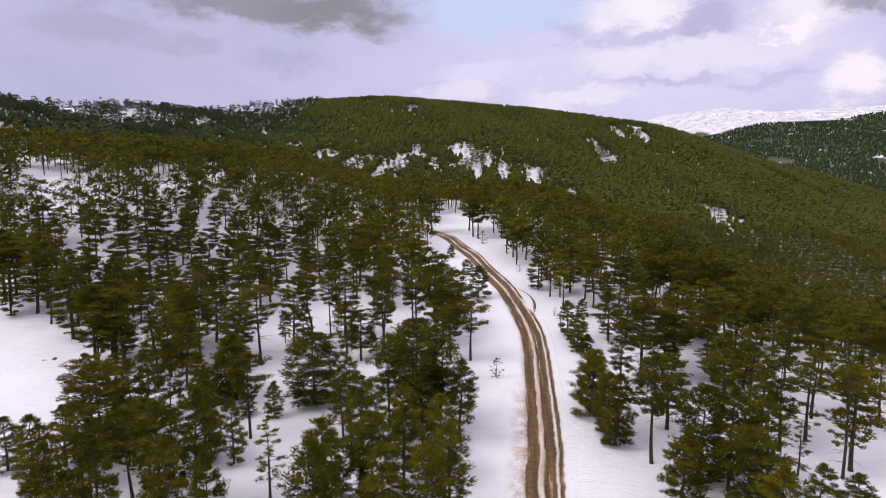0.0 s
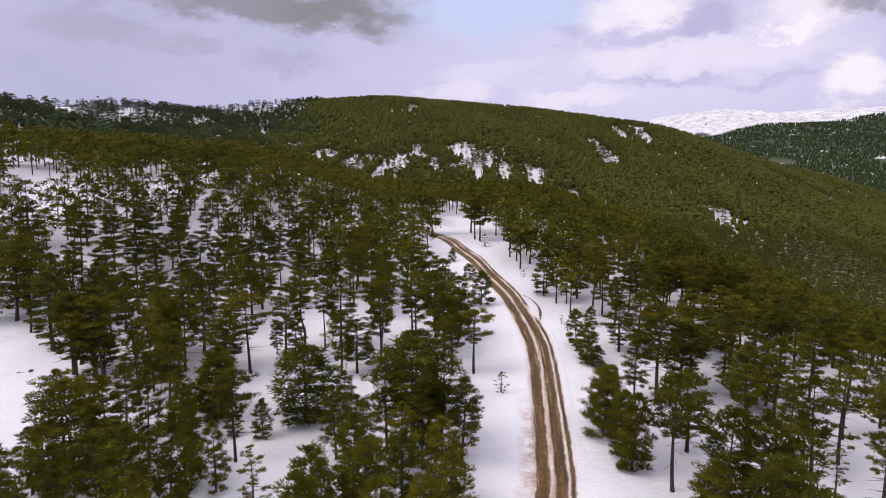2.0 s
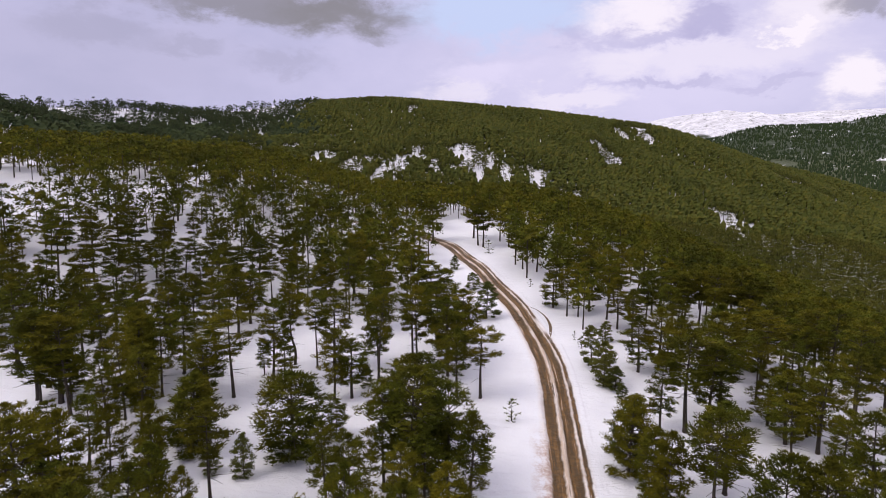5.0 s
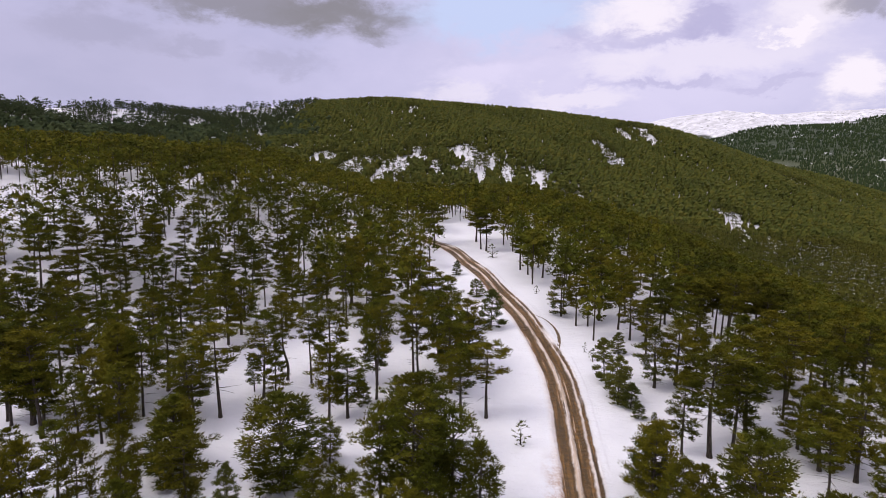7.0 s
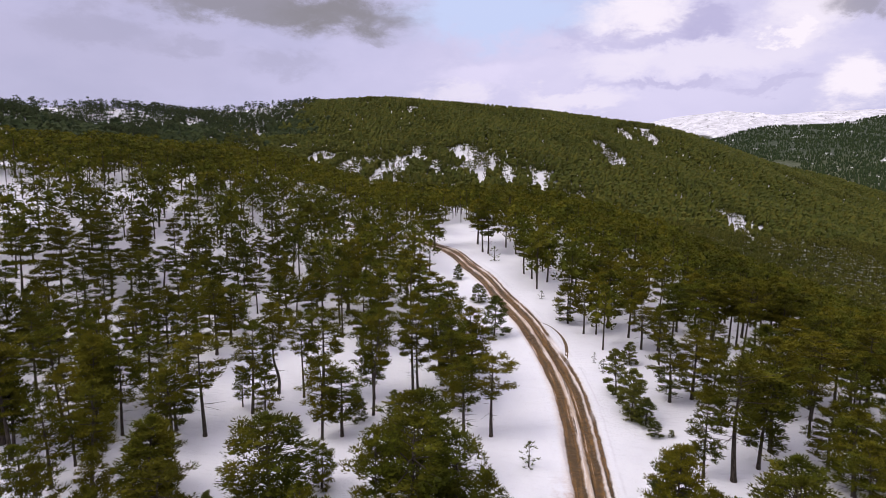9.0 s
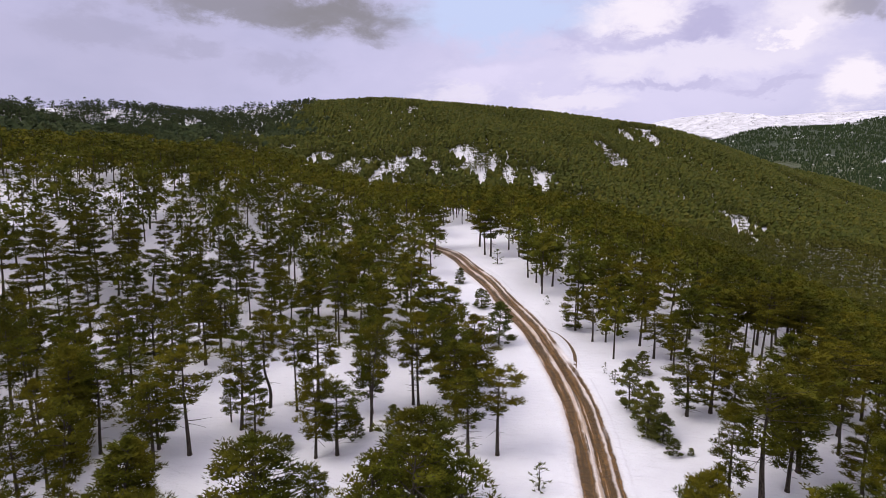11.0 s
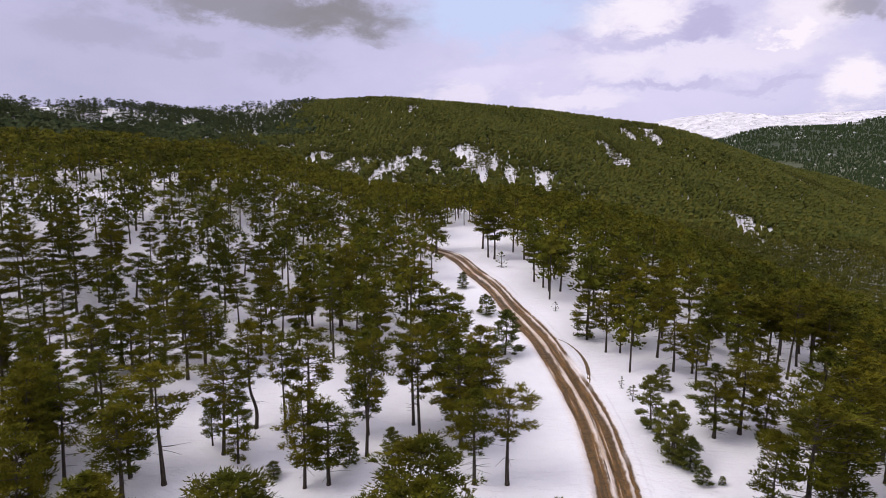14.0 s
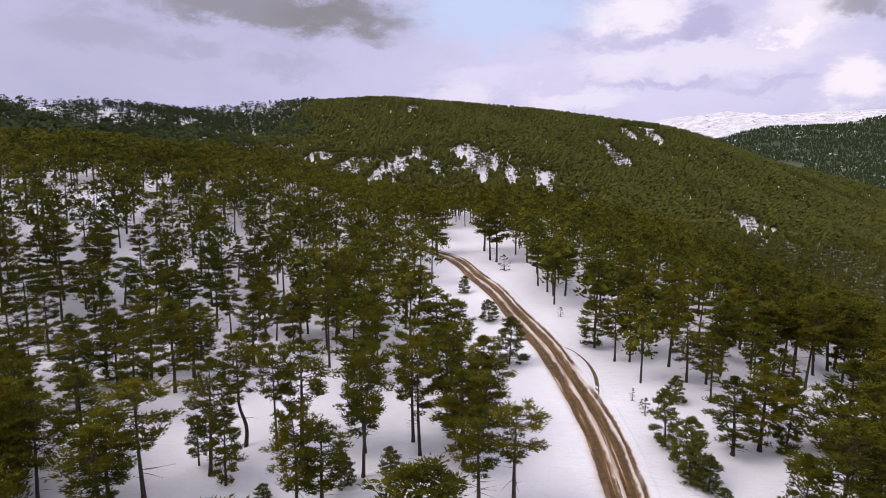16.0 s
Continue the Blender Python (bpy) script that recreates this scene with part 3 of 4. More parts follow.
DEEP = [(pine_meshes(70 + i, 11.0, b, s, p, 0.6, M_PINE, needles=28, size=0.36, width=0.23, pad=0.72, rung=0.58, dead=3, sides=5), 11.0, s) for i, (b, s, p) in enumerate(((0.24, 2.5, 0.4), (0.30, 2.7, 0.45), (0.20, 2.4, 0.36)))]
FULL = [(pine_meshes(40 + i, 9.0, 0.07, s, 0.26, 0.75, M_PINE, dead=0, pad=0.6, rung=0.48), 9.0, s) for i, s in enumerate((2.0, 2.2, 1.9))]
BROAD = [(pine_meshes(50 + i, 10.0, 0.06, s, 0.42, 0.7, M_PINE, needles=48, dead=0, pad=0.7, rung=0.46, gaps=0.04), 10.0, s) for i, s in enumerate((3.3, 3.5))]
OPEN = [(pine_meshes(54 + i, 10.0, b, s, 0.3, 0.8, M_PINE, needles=22, size=0.26, pad=0.36, rung=0.72, dead=7, sides=6, gaps=0.28), 10.0, s) for i, (b, s) in enumerate(((0.20, 2.0), (0.30, 2.2)))]
CROOKED = [(pine_meshes(58, 12.0, 0.45, 1.9, 0.45, 0.5, M_PINE, knee=0.035, dead=5), 12.0, 1.9)]
YOUNG = [(pine_meshes(60 + i, 4.0, 0.03, s, 0.16, 0.85, M_YOUNG, needles=44, size=0.19, width=0.18, pad=0.40, rung=0.20, gaps=0.03, dead=0, sides=5, steep=58), 4.0, s) for i, s in enumerate((1.2, 1.35, 1.1))]
SAPLING = [(pine_meshes(80 + i, 2.0, 0.08, s, 0.25, 0.7, M_YOUNG, needles=11, size=0.17, width=0.16, pad=0.16, rung=0.27, dead=0, sides=5, steep=60), 2.0, s) for i, s in enumerate((0.5, 0.6))]

# ---- woods ----
# Single pines by stretch of the spur: x, y, height, crown radius.
BROAD_LEFT = [(-40, 58.8, 11.2, 3.8)]
BROAD_MIDDLE = [(-18.5, 71.6, 9.9, 4.4), (-4.8, 75.8, 10.5, 4.4), (-7.4, 49.3, 11, 2.3), (-11.9, 43.6, 11, 2.6), (-2, 46.6, 10, 2)]
BROAD_RIGHT = [(18.3, 69.3, 9, 2.5), (19.5, 64.9, 8, 1.7), (27.1, 56, 11, 3.1), (29.1, 49.2, 9.5, 3)]
FULL_LEFT = [(-44.8, 106.3, 9.1, 2.3), (-41.7, 82.6, 12.5, 2.4), (-38.1, 62.2, 10, 2.5), (-43.5, 52.5, 8.5, 1.9), (-49, 55.9, 6.2, 1.9), (-33.7, 43.5, 8, 2.1)]
FULL_MIDDLE = [(-24.3, 88.6, 8, 1.5), (-30.6, 72.5, 9.4, 3), (-14.5, 75.7, 4.7, 1.4), (-2.9, 65.8, 9, 2.1), (-21.2, 44, 10, 1.7), (-24.1, 57, 7.7, 1.4), (-31.1, 74.3, 8, 2.7)]
FULL_RIGHT = [(19, 123.4, 9.9, 2.3), (33.3, 96.4, 8.8, 1.4), (38.5, 95.4, 11, 4), (45.3, 100.5, 11, 3.2), (19.8, 62.5, 9, 2), (34.9, 47.9, 7, 1.6), (37.8, 46.9, 7, 1.6), (23.1, 50.6, 9, 2.1), (29.1, 44.3, 9, 2.1)]
HALF_LEFT = [(-58.7, 106.9, 11.1, 2.4), (-41.1, 107.5, 12.8, 2.5), (-37.3, 113.6, 7.9, 2.7), (-49, 104.6, 9.9, 2.5), (-47.3, 108.3, 8.8, 2.6), (-42.9, 84.9, 11.9, 2.2), (-39.7, 84.5, 12.2, 2.2), (-39.4, 90.4, 10.2, 2.6), (-33.9, 85.6, 8.8, 2.6), (-42.3, 115.4, 8.3, 2.2), (-54.1, 85.1, 9.9, 2), (-41.5, 74.9, 10.4, 2.1), (-41.5, 78.7, 11.4, 2), (-37.7, 75.4, 11, 2.3), (-33.5, 61.8, 11, 1.7), (-35.7, 107.8, 9.3, 3.2), (-68, 102.3, 12.8, 3.3), (-67.9, 98.2, 12.8, 2.9), (-42.8, 56.5, 7.3, 1.7), (-49.7, 80.8, 7.6, 4.1), (-55, 82.2, 12, 3.6), (-51.3, 81.3, 13.9, 3.6), (-64.4, 91.5, 12.8, 3.6), (-78.7, 102.9, 12.8, 3.7)]
HALF_LEFT_MORE = [(-78.2, 105.2, 12.8, 3.8), (-43.5, 86.8, 10.3, 3.5), (-33, 82.5, 8.9, 3.6)]
HALF_MIDDLE = [(-14.7, 120.8, 9.8, 2.8), (-14.3, 85.6, 8.3, 2.9), (-28, 91.2, 5.4, 1.2), (-1.5, 95.2, 10.6, 3.3), (1.2, 100.5, 10.5, 2.9), (-3.5, 105, 10.5, 3), (-6.9, 181.8, 11.7, 4.4), (-11.8, 94.7, 12.1, 2.7), (-16.6, 85.3, 10.1, 2.4), (-28.4, 60.9, 10, 1.5), (-1.3, 67.6, 11, 2.9), (1.1, 63.6, 10, 2.2), (-28, 48.1, 12, 2.4), (-25.4, 50.2, 12, 2.1), (-9, 51.9, 12, 1.8), (-7.6, 66.2, 12, 2.5), (-4.5, 66.5, 13, 3.7), (-32.1, 45.1, 10, 2), (-2.5, 115.8, 10, 3.1), (0.7, 101.4, 8.2, 2.1), (-1.4, 91.9, 10.3, 2.6), (-5, 119.2, 10.4, 2.9)]
HALF_RIGHT = [(25.5, 120.8, 10.2, 3.2), (28.4, 111.6, 9.2, 2.4), (31.1, 111.8, 7.1, 2.6), (27.4, 95.9, 8.7, 4), (30.7, 96.8, 9.7, 2.8), (25, 79.1, 10, 1.9), (31.7, 81.1, 11.5, 2.6), (38.3, 123.2, 9, 2.7), (44.6, 130.7, 10.3, 2.9), (36.1, 103.8, 8.9, 3.3), (34.8, 84.6, 13.5, 3.6), (27.5, 66.8, 10, 2.9), (39.3, 77.1, 9.2, 3.8), (41.7, 74.7, 11, 2.9), (29.5, 54.2, 11.5, 2.4), (39.5, 81.6, 7.6, 3.5), (42.7, 78.6, 7.3, 3.4)]
CROOKED_MIDDLE = [(-24.5, 94.6, 12.6, 1.9)]
OPEN_MIDDLE = [(-18.5, 52.1, 8.5, 1.9)]
OPEN_RIGHT = [(43.5, 64.5, 11.6, 2.4), (38.3, 56.9, 6.2, 1.3), (43.4, 57.2, 13.2, 1.9)]
SAPLING_RIGHT = [(6.7, 79.4, 2.9, 0.95), (19.8, 106.4, 1.6, 0.4), (20.3, 103.1, 2, 0.6), (16.1, 136.3, 1.7, 0.6), (8.7, 165.8, 3.6, 1.4), (20.4, 104.4, 1.2, 0.5)]
TALL_LEFT = [(-43.9, 146.1, 6.8, 2.9), (-58.4, 113.4, 11.2, 2.1), (-45.5, 128.5, 7.8, 2.4), (-57.2, 130.4, 8, 2.5), (-36.7, 123.1, 9.3, 1.9), (-65.6, 119.3, 10.4, 2.6), (-63.6, 124.1, 8.5, 2.8), (-61.9, 127.5, 7.8, 2.6), (-53.7, 80.9, 12, 2.3), (-48.6, 78.9, 12.8, 2.7), (-69.6, 115.9, 10.1, 3.1), (-86.4, 106.5, 12.8, 3.8), (-89.3, 108.8, 12.8, 3.9), (-88.2, 110.3, 12.8, 3.9)]
TALL_MIDDLE = [(-30.1, 84.7, 11.9, 3.1), (-26.3, 89.8, 11.9, 2.4), (-21, 94.3, 11.6, 1.5), (-18.6, 95.1, 12, 3), (-11.3, 90.3, 13.7, 2.4), (-6.8, 96.5, 13.3, 2.4), (-5.9, 93.7, 12.8, 2.3), (-19.7, 114.3, 12.8, 2.2), (-21.4, 120.6, 13.4, 2.4), (-32.1, 125.3, 8.2, 2.5), (-26, 122.7, 8, 2.4), (-25.5, 125.6, 7.8, 2.5), (-20.9, 125, 10.4, 2.8), (-12.6, 140.4, 8.7, 2.7), (-16.7, 152.3, 7.2, 2.4), (-10.7, 135.6, 10.1, 3.1), (-8.7, 136.5, 9.1, 3.1), (-29.3, 121.7, 6.8, 2.1), (3.1, 85.8, 9.6, 2.9), (-0.1, 85.8, 9.7, 2.2), (5.1, 184.6, 12.6, 3.5), (6.1, 176, 13.6, 3.3), (7.5, 174.5, 13.5, 3.3), (-20.9, 127.1, 11.4, 2.6)]
TALL_RIGHT = [(20.8, 118.6, 9, 2.2), (22.8, 118, 10.2, 2), (41.3, 120.5, 10.5, 2.6), (42.5, 118.8, 10.6, 2.6), (47.5, 122.9, 11.7, 2.7), (47.6, 120.4, 11.7, 2.6), (46.2, 115.1, 13.3, 2.6), (53.1, 124.7, 12.5, 2.8), (59.7, 131.5, 13.4, 3), (63.7, 135.9, 12.3, 3.4), (14.7, 154.8, 9.7, 2.8), (16.1, 151.5, 11, 2.8), (16.9, 149.1, 11.2, 2.7), (19.2, 149.1, 10.8, 2.7), (22.9, 136.3, 10.1, 3.1), (26.9, 139.7, 9.7, 3.2), (31.2, 124.4, 9, 2.4), (27.9, 78.6, 12.8, 3.9), (44.4, 93.2, 10.1, 3.2), (50.8, 98.5, 9.6, 2.5), (54.1, 100.1, 8.3, 2.9), (56.1, 99.7, 10.9, 3.4), (62.6, 102.5, 10.6, 3.5), (62.5, 129.7, 12.1, 3.8)]
TALL_RIGHT_MORE = [(43.9, 121.4, 10.5, 3.2), (53.4, 130.3, 10.5, 3.5), (60.2, 136.2, 10.2, 3.6), (23.1, 59.2, 12.6, 2.7), (38.8, 61.6, 11.3, 2.5), (47.4, 69.9, 9, 2.5), (45.3, 58.8, 12.4, 2.8), (70.7, 92.1, 9.7, 3.9)]
YOUNG_MIDDLE = [(-12.9, 89.1, 3.3, 0.9), (-8.5, 89.3, 3.6, 1), (-20.1, 86.9, 1.8, 0.8), (5.5, 117.4, 7, 2.2), (3.5, 134.8, 3.5, 1.5), (-0.6, 148.8, 3.4, 1.2), (-26.8, 68.8, 2.9, 1.1), (-22.8, 68, 4.7, 1.1)]
YOUNG_RIGHT = [(20.5, 96.7, 6.2, 1.6), (20.8, 90.4, 4.7, 1.2), (22.3, 89.8, 3.5, 1.2), (25, 106, 3.4, 1.1), (22.6, 87.3, 2, 1), (24.6, 87.4, 0.9, 0.7), (19.5, 72.7, 6.8, 2.1), (21.3, 92, 6, 1.8)]
PINES = [("broad", BROAD_LEFT), ("broad", BROAD_MIDDLE), ("broad", BROAD_RIGHT), ("full", FULL_LEFT), ("full", FULL_MIDDLE), ("full", FULL_RIGHT), ("half", HALF_LEFT), ("half", HALF_LEFT_MORE), ("half", HALF_MIDDLE), ("half", HALF_RIGHT), ("crooked", CROOKED_MIDDLE), ("open", OPEN_MIDDLE), ("open", OPEN_RIGHT), ("sapling", SAPLING_RIGHT), ("tall", TALL_LEFT), ("tall", TALL_MIDDLE), ("tall", TALL_RIGHT), ("tall", TALL_RIGHT_MORE), ("young", YOUNG_MIDDLE), ("young", YOUNG_RIGHT)]
rng = random.Random(7)
PINE_LABEL = "tall pine with bare lower trunk and olive-green crown, standing in snow"
KINDS = {
    "tall": (TALL, "pine_tree", PINE_LABEL, "tree", "pines on the spur"),
    "slim": (SLIM, "pine_tree", PINE_LABEL, "tree", "pines on the spur"),
    "deep": (DEEP, "pine_tree", PINE_LABEL, "tree", "pines on the spur"),
    "half": (HALF, "pine_tree", "pine with a deep olive-green crown and short bare trunk in snow", "tree", "pines on the spur"),
    "full": (FULL, "pine_tree", "dense pine with green branches down to the snow", "tree", "pines on the spur"),
    "broad": (BROAD, "pine_tree", "broad bushy pine with a heavy olive-green crown over snow", "tree", "pines on the spur"),
    "open": (OPEN, "pine_tree", "thin pine with sparse branches and bare twigs in snow", "tree", "pines on the spur"),
    "crooked": (CROOKED, "pine_tree", "pine with a bent lower trunk standing on open snow", "tree", "pines on the spur"),
    "young": (YOUNG, "young_pine", "bushy young pine growing out of the snow", "tree", "young pines by the track"),
    "sapling": (SAPLING, "pine_sapling", "thin pine sapling sticking out of the snow", "sapling", "saplings by the track"),
}
MADE = {}
CELLS = {}


def plant(kind, x, y, height, radius=None):
    """Sets a pine of a kind at (x, y), scaled to its height and its crown's radius."""
    choices, name, label, category, group = KINDS[kind]
    i = rng.randrange(len(choices))
    meshes, own, reach = choices[i]
    k = height / own
    wide = k * rng.uniform(1.0, 1.3) if radius is None else min(max(1.16 * radius / reach, 0.85 * k), 1.6 * k)
    m = pose(x, y, float(land(x, y)) - 0.05, rng.gauss(0, 1.2), rng.gauss(0, 1.2), rng.uniform(0, 360)) @ Matrix.Diagonal((wide, wide, k, 1))
    if (kind, i) in MADE:
        copy_thing(MADE[kind, i], m).matrix_basis = m
    else:
        MADE[kind, i] = pine(meshes, name, label, category, group)
        MADE[kind, i].matrix_basis = m
    keep(x, y)


def keep(x, y):
    CELLS.setdefault((int(x // 6), int(y // 6)), []).append((x, y))


def free(x, y, gap):
    i, j = int(x // 6), int(y // 6)
    return all((x - a) ** 2 + (y - b) ** 2 > gap * gap for di in (-1, 0, 1) for dj in (-1, 0, 1) for a, b in CELLS.get((i + di, j + dj), ()))


for kind, stands in PINES:
    for x, y, h, radius in stands:
        plant({"tall": "slim", "half": "deep"}.get(kind, kind) if y > 115 else kind, x, y, h, radius)

# Open snow among the trees: x, y and half widths.
GLADES = [(-32, 93, 5, 6), (-60, 108, 4, 4), (-27, 103, 5, 5), (43, 109, 5, 8), (51, 118, 9, 8), (34, 104, 3, 4), (-24, 72, 3, 7), (-20, 56, 3, 8), (3, 196, 11, 17)]
GLADES += [(-188, 250, 15, 34), (-150, 252, 9, 26), (-118, 262, 8, 22)]
GLADES += [(-117, 185, 3, 15.9), (-113, 157, 7, 17.5), (-101, 155, 5.2, 12.4), (-93, 171, 3, 16.5), (-88, 184, 5.3, 20.9), (-86, 218, 3, 20.5), (-155, 204, 9.1, 17.4), (-165, 206, 3.1, 33), (-117, 203, 3.3, 16.3), (-251, 325, 9.6, 17)]
GLADES += [(-91, 169, 3, 12.8), (-79, 169, 3.1, 12.9), (-81, 201, 3, 16.8), (-233, 331, 3.3, 21.4), (-118, 185, 3, 25.8), (-136, 205, 3, 18.8), (-118, 201, 3, 13.4)]


def open_ground(x, y):
    d = float(track_distance(x, y)[0])
    verge = 8.0 if d > 0 else (9.0 if y < 95 else 15.0 if y < 150 else 8.0)
    if abs(d) < verge or (y < 99 and x < -43 - (y - 58) * 0.36) or y < 43:
        return True
    return any(((x - a) / p) ** 2 + ((y - b) / q) ** 2 < 1 for a, b, p, q in GLADES)


def scatter(r, count, x0, x1, y0, y1, gap):
    """Random places at least gap apart, off the open ground and the steep sides out of sight."""
    out = []
    for _ in range(count * 6):
        x, y = r.uniform(x0, x1), r.uniform(y0, y1)
        if len(out) >= count:
            break
        if abs(x) > 0.86 * (y + 10) + 8 or open_ground(x, y) or not free(x, y, gap):
            continue
        keep(x, y)
        out.append((x, y))
    return out


# Pines that fill the stands between them.
for share, low, high, spots in (
        (0.5, 10.0, 12.5, scatter(rng, 9, -75, -54, 86, 108, 3.8) + scatter(rng, 10, 52, 82, 72, 112, 3.8) + scatter(rng, 16, -98, -62, 100, 134, 4.4)),
        (0.2, 8.5, 11.0, scatter(rng, 18, -46, -24, 43, 70, 3.2) + scatter(rng, 12, -15, 2, 44, 66, 3.2) + scatter(rng, 3, 24, 36, 44, 58, 3.2) + scatter(rng, 3, 30, 50, 64, 80, 3.2)),
        (0.4, 9.0, 11.5, scatter(rng, 10, 34, 60, 62, 106, 3.6) + scatter(rng, 7, -60, -36, 76, 108, 3.6)),
        (0.6, 9.0, 12.0, scatter(rng, 24, -75, -10, 108, 142, 4.6) + scatter(rng, 40, 26, 90, 106, 145, 4.2))):
    for x, y in spots:
        plant(("slim" if y > 108 else "tall") if rng.random() < share else ("deep" if y > 108 else "half") if rng.random() < 0.75 else "full", x, y, rng.uniform(low, high))


def wood_form(r, tall, bare, whorls, wide, pad, needles, size, width, foot=0.6):
    """One pine of a joined wood: a stem, and flat ragged pads of foliage filled with needle sprays."""
    v, f = [], []
    tip = Vector((r.gauss(0, 0.15), r.gauss(0, 0.15), tall * 0.93))
    tube(v, f, [(0, 0, -0.6), tip], [0.18, 0.05], 4)
    stem = len(f)
    peak = r.uniform(0.35, 0.6)
    pads, a = [], r.uniform(0, 6.3)
    for k in range(whorls):
        q = (k + r.uniform(0.2, 0.8)) / whorls
        h = bare + (0.97 - bare) * q
        edge = profile(q, peak, foot)
        for _ in range(3 if q < 0.85 else 2):
            a += 2.4 + r.gauss(0, 0.4)
            reach = wide * edge * r.uniform(0.35, 0.85)
            out = Vector((math.cos(a), math.sin(a), 0.2))
            pads.append((Vector((math.cos(a) * reach, math.sin(a) * reach, tall * h + 0.2 * reach)), pad * (0.6 + 0.5 * edge) * r.uniform(0.8, 1.2), out))
    pads.append((tip, pad * 0.5, Vector((0, 0, 1))))
    for at, big, out in pads:
        lump(v, f, r, at, big * 0.46, big * 0.5)
    sprays(v, f, r.randrange(10 ** 6), pads, needles, size, width, 0.62)
    return np.array(v), f, stem


def far_form(r):
    """A pine seen from far: an uneven pointed crown fringed with sprays."""
    v, f = [], []
    tube(v, f, [(0, 0, -0.6), (0, 0, 4.0)], [0.17, 0.08], 3)
    stem = len(f)
    turn, sides = r.uniform(0, 6.3), 5
    start = len(v)
    for h, wide in ((0.4 + r.uniform(-0.3, 0.6), 1.75), (2.7, 2.0), (4.8, 1.4)):
        turn += 0.6
        for k in range(sides):
            a, w = turn + k * 1.257, wide * r.uniform(0.65, 1.3)
            v.append((math.cos(a) * w, math.sin(a) * w, h + r.uniform(-0.45, 0.45)))
    v.append((r.gauss(0, 0.2), r.gauss(0, 0.2), r.uniform(5.9, 6.6)))
    for i in range(2):
        for k in range(sides):
            m, q = (k + 1) % sides, start + i * sides
            f += [(q + k, q + m, q + sides + m), (q + k, q + sides + m, q + sides + k)]
    f += [(start + 2 * sides + k, start + 2 * sides + (k + 1) % sides, start + 3 * sides) for k in range(sides)]
    ring = [(Vector((0, 0, h)), w, Vector((0, 0, 0.6))) for h, w in ((2.2, 1.7), (3.8, 1.5), (5.4, 0.9))]
    sprays(v, f, r.randrange(10 ** 6), ring, 3, 1.2, 0.22, 0.4)
    return np.array(v), f, stem


def speck_form(r):
    """A pine on the distant range: an uneven pointed crown."""
    v = [(math.cos(k * 1.257) * w, math.sin(k * 1.257) * w, h + r.uniform(-0.5, 0.5)) for h, wide in ((0.2, 1.9), (4.0, 1.7)) for k in range(5) for w in (wide * r.uniform(0.6, 1.35),)]
    v.append((r.gauss(0, 0.3), r.gauss(0, 0.3), r.uniform(7.0, 9.5)))
    f = [(k, (k + 1) % 5, 5 + (k + 1) % 5, 5 + k) for k in range(5)] + [(5 + k, 5 + (k + 1) % 5, 10) for k in range(5)]
    return np.array(v), f, 0


def joined_wood(name, label, seed, places, forms, low, high, material):
    """Many pines as one mesh."""
    r = random.Random(seed)
    heights = land(np.array([p[0] for p in places]), np.array([p[1] for p in places]))
    verts, faces, slots, base = [], [], [], 0
    for (x, y), z in zip(places, heights):
        v, f, stem = r.choice(forms)
        k, a = r.uniform(low, high), r.uniform(0, 6.3)
        w = k * r.uniform(0.92, 1.25)
        c, s = math.cos(a) * w, math.sin(a) * w
        verts.append(np.stack([v[:, 0] * c - v[:, 1] * s + x, v[:, 0] * s + v[:, 1] * c + y, v[:, 2] * k + z], 1))
        faces += [tuple(i + base for i in q) for q in f]
        slots += [1] * stem + [0] * (len(f) - stem)
        base += len(v)
    me = mesh_of(name, np.concatenate(verts).tolist(), faces, material)
    me.materials.append(M_BARK)
    me.polygons.foreach_set("material_index", slots)
    tagged(new(name, me), label, "woods", kind="stuff")


r = random.Random(21)
MID_FORMS = [wood_form(r, 11.0, r.uniform(0.22, 0.40), 7, 3.5, 1.4, 30, 0.48, 0.32) for _ in range(10)]
CREST_FORMS = [wood_form(r, 11.0, r.uniform(0.25, 0.4), 5, 3.5, 1.6, 20, 0.62, 0.28) for _ in range(10)]
near_left = scatter(r, 270, -190, -6, 118, 200, 4.9)
near_right = scatter(r, 520, 5, 240, 105, 230, 4.9)
crest = scatter(r, 900, -260, 200, 185, 285, 4.2)
joined_wood("spur_woods", "pine forest with snow showing between the trunks", 5, near_left + near_right, MID_FORMS, 0.85, 1.15, M_PINE)
joined_wood("crest_woods", "closed pine forest along the crest of the spur", 6, crest, CREST_FORMS, 0.8, 1.1, M_PINE)

# Snowy gaps in the forest of the hill across the dip.
HILL_GAPS = [(-154, 540, 4.4, 27.8), (-155, 579, 3.5, 28.9), (-110, 523, 6.3, 25.4), (-121, 501, 7.6, 35.5), (-194, 595, 5.5, 36), (-235, 725, 4.5, 36), (-88, 501, 6, 28.2), (-60, 450, 5.4, 31.6), (-59, 478, 4.8, 25.2), (-47, 503, 9, 31.9), (-35, 546, 8.1, 31.7), (5, 564, 11.1, 24.7), (10, 539, 4.2, 22), (-18, 522, 5.1, 28.9), (20, 508, 4, 26.7), (31, 537, 4.2, 23.9), (42, 512, 4.1, 23.8), (55, 472, 3.8, 25.5), (67, 495, 4.9, 23.2), (-149, 496, 4.1, 24.1)]
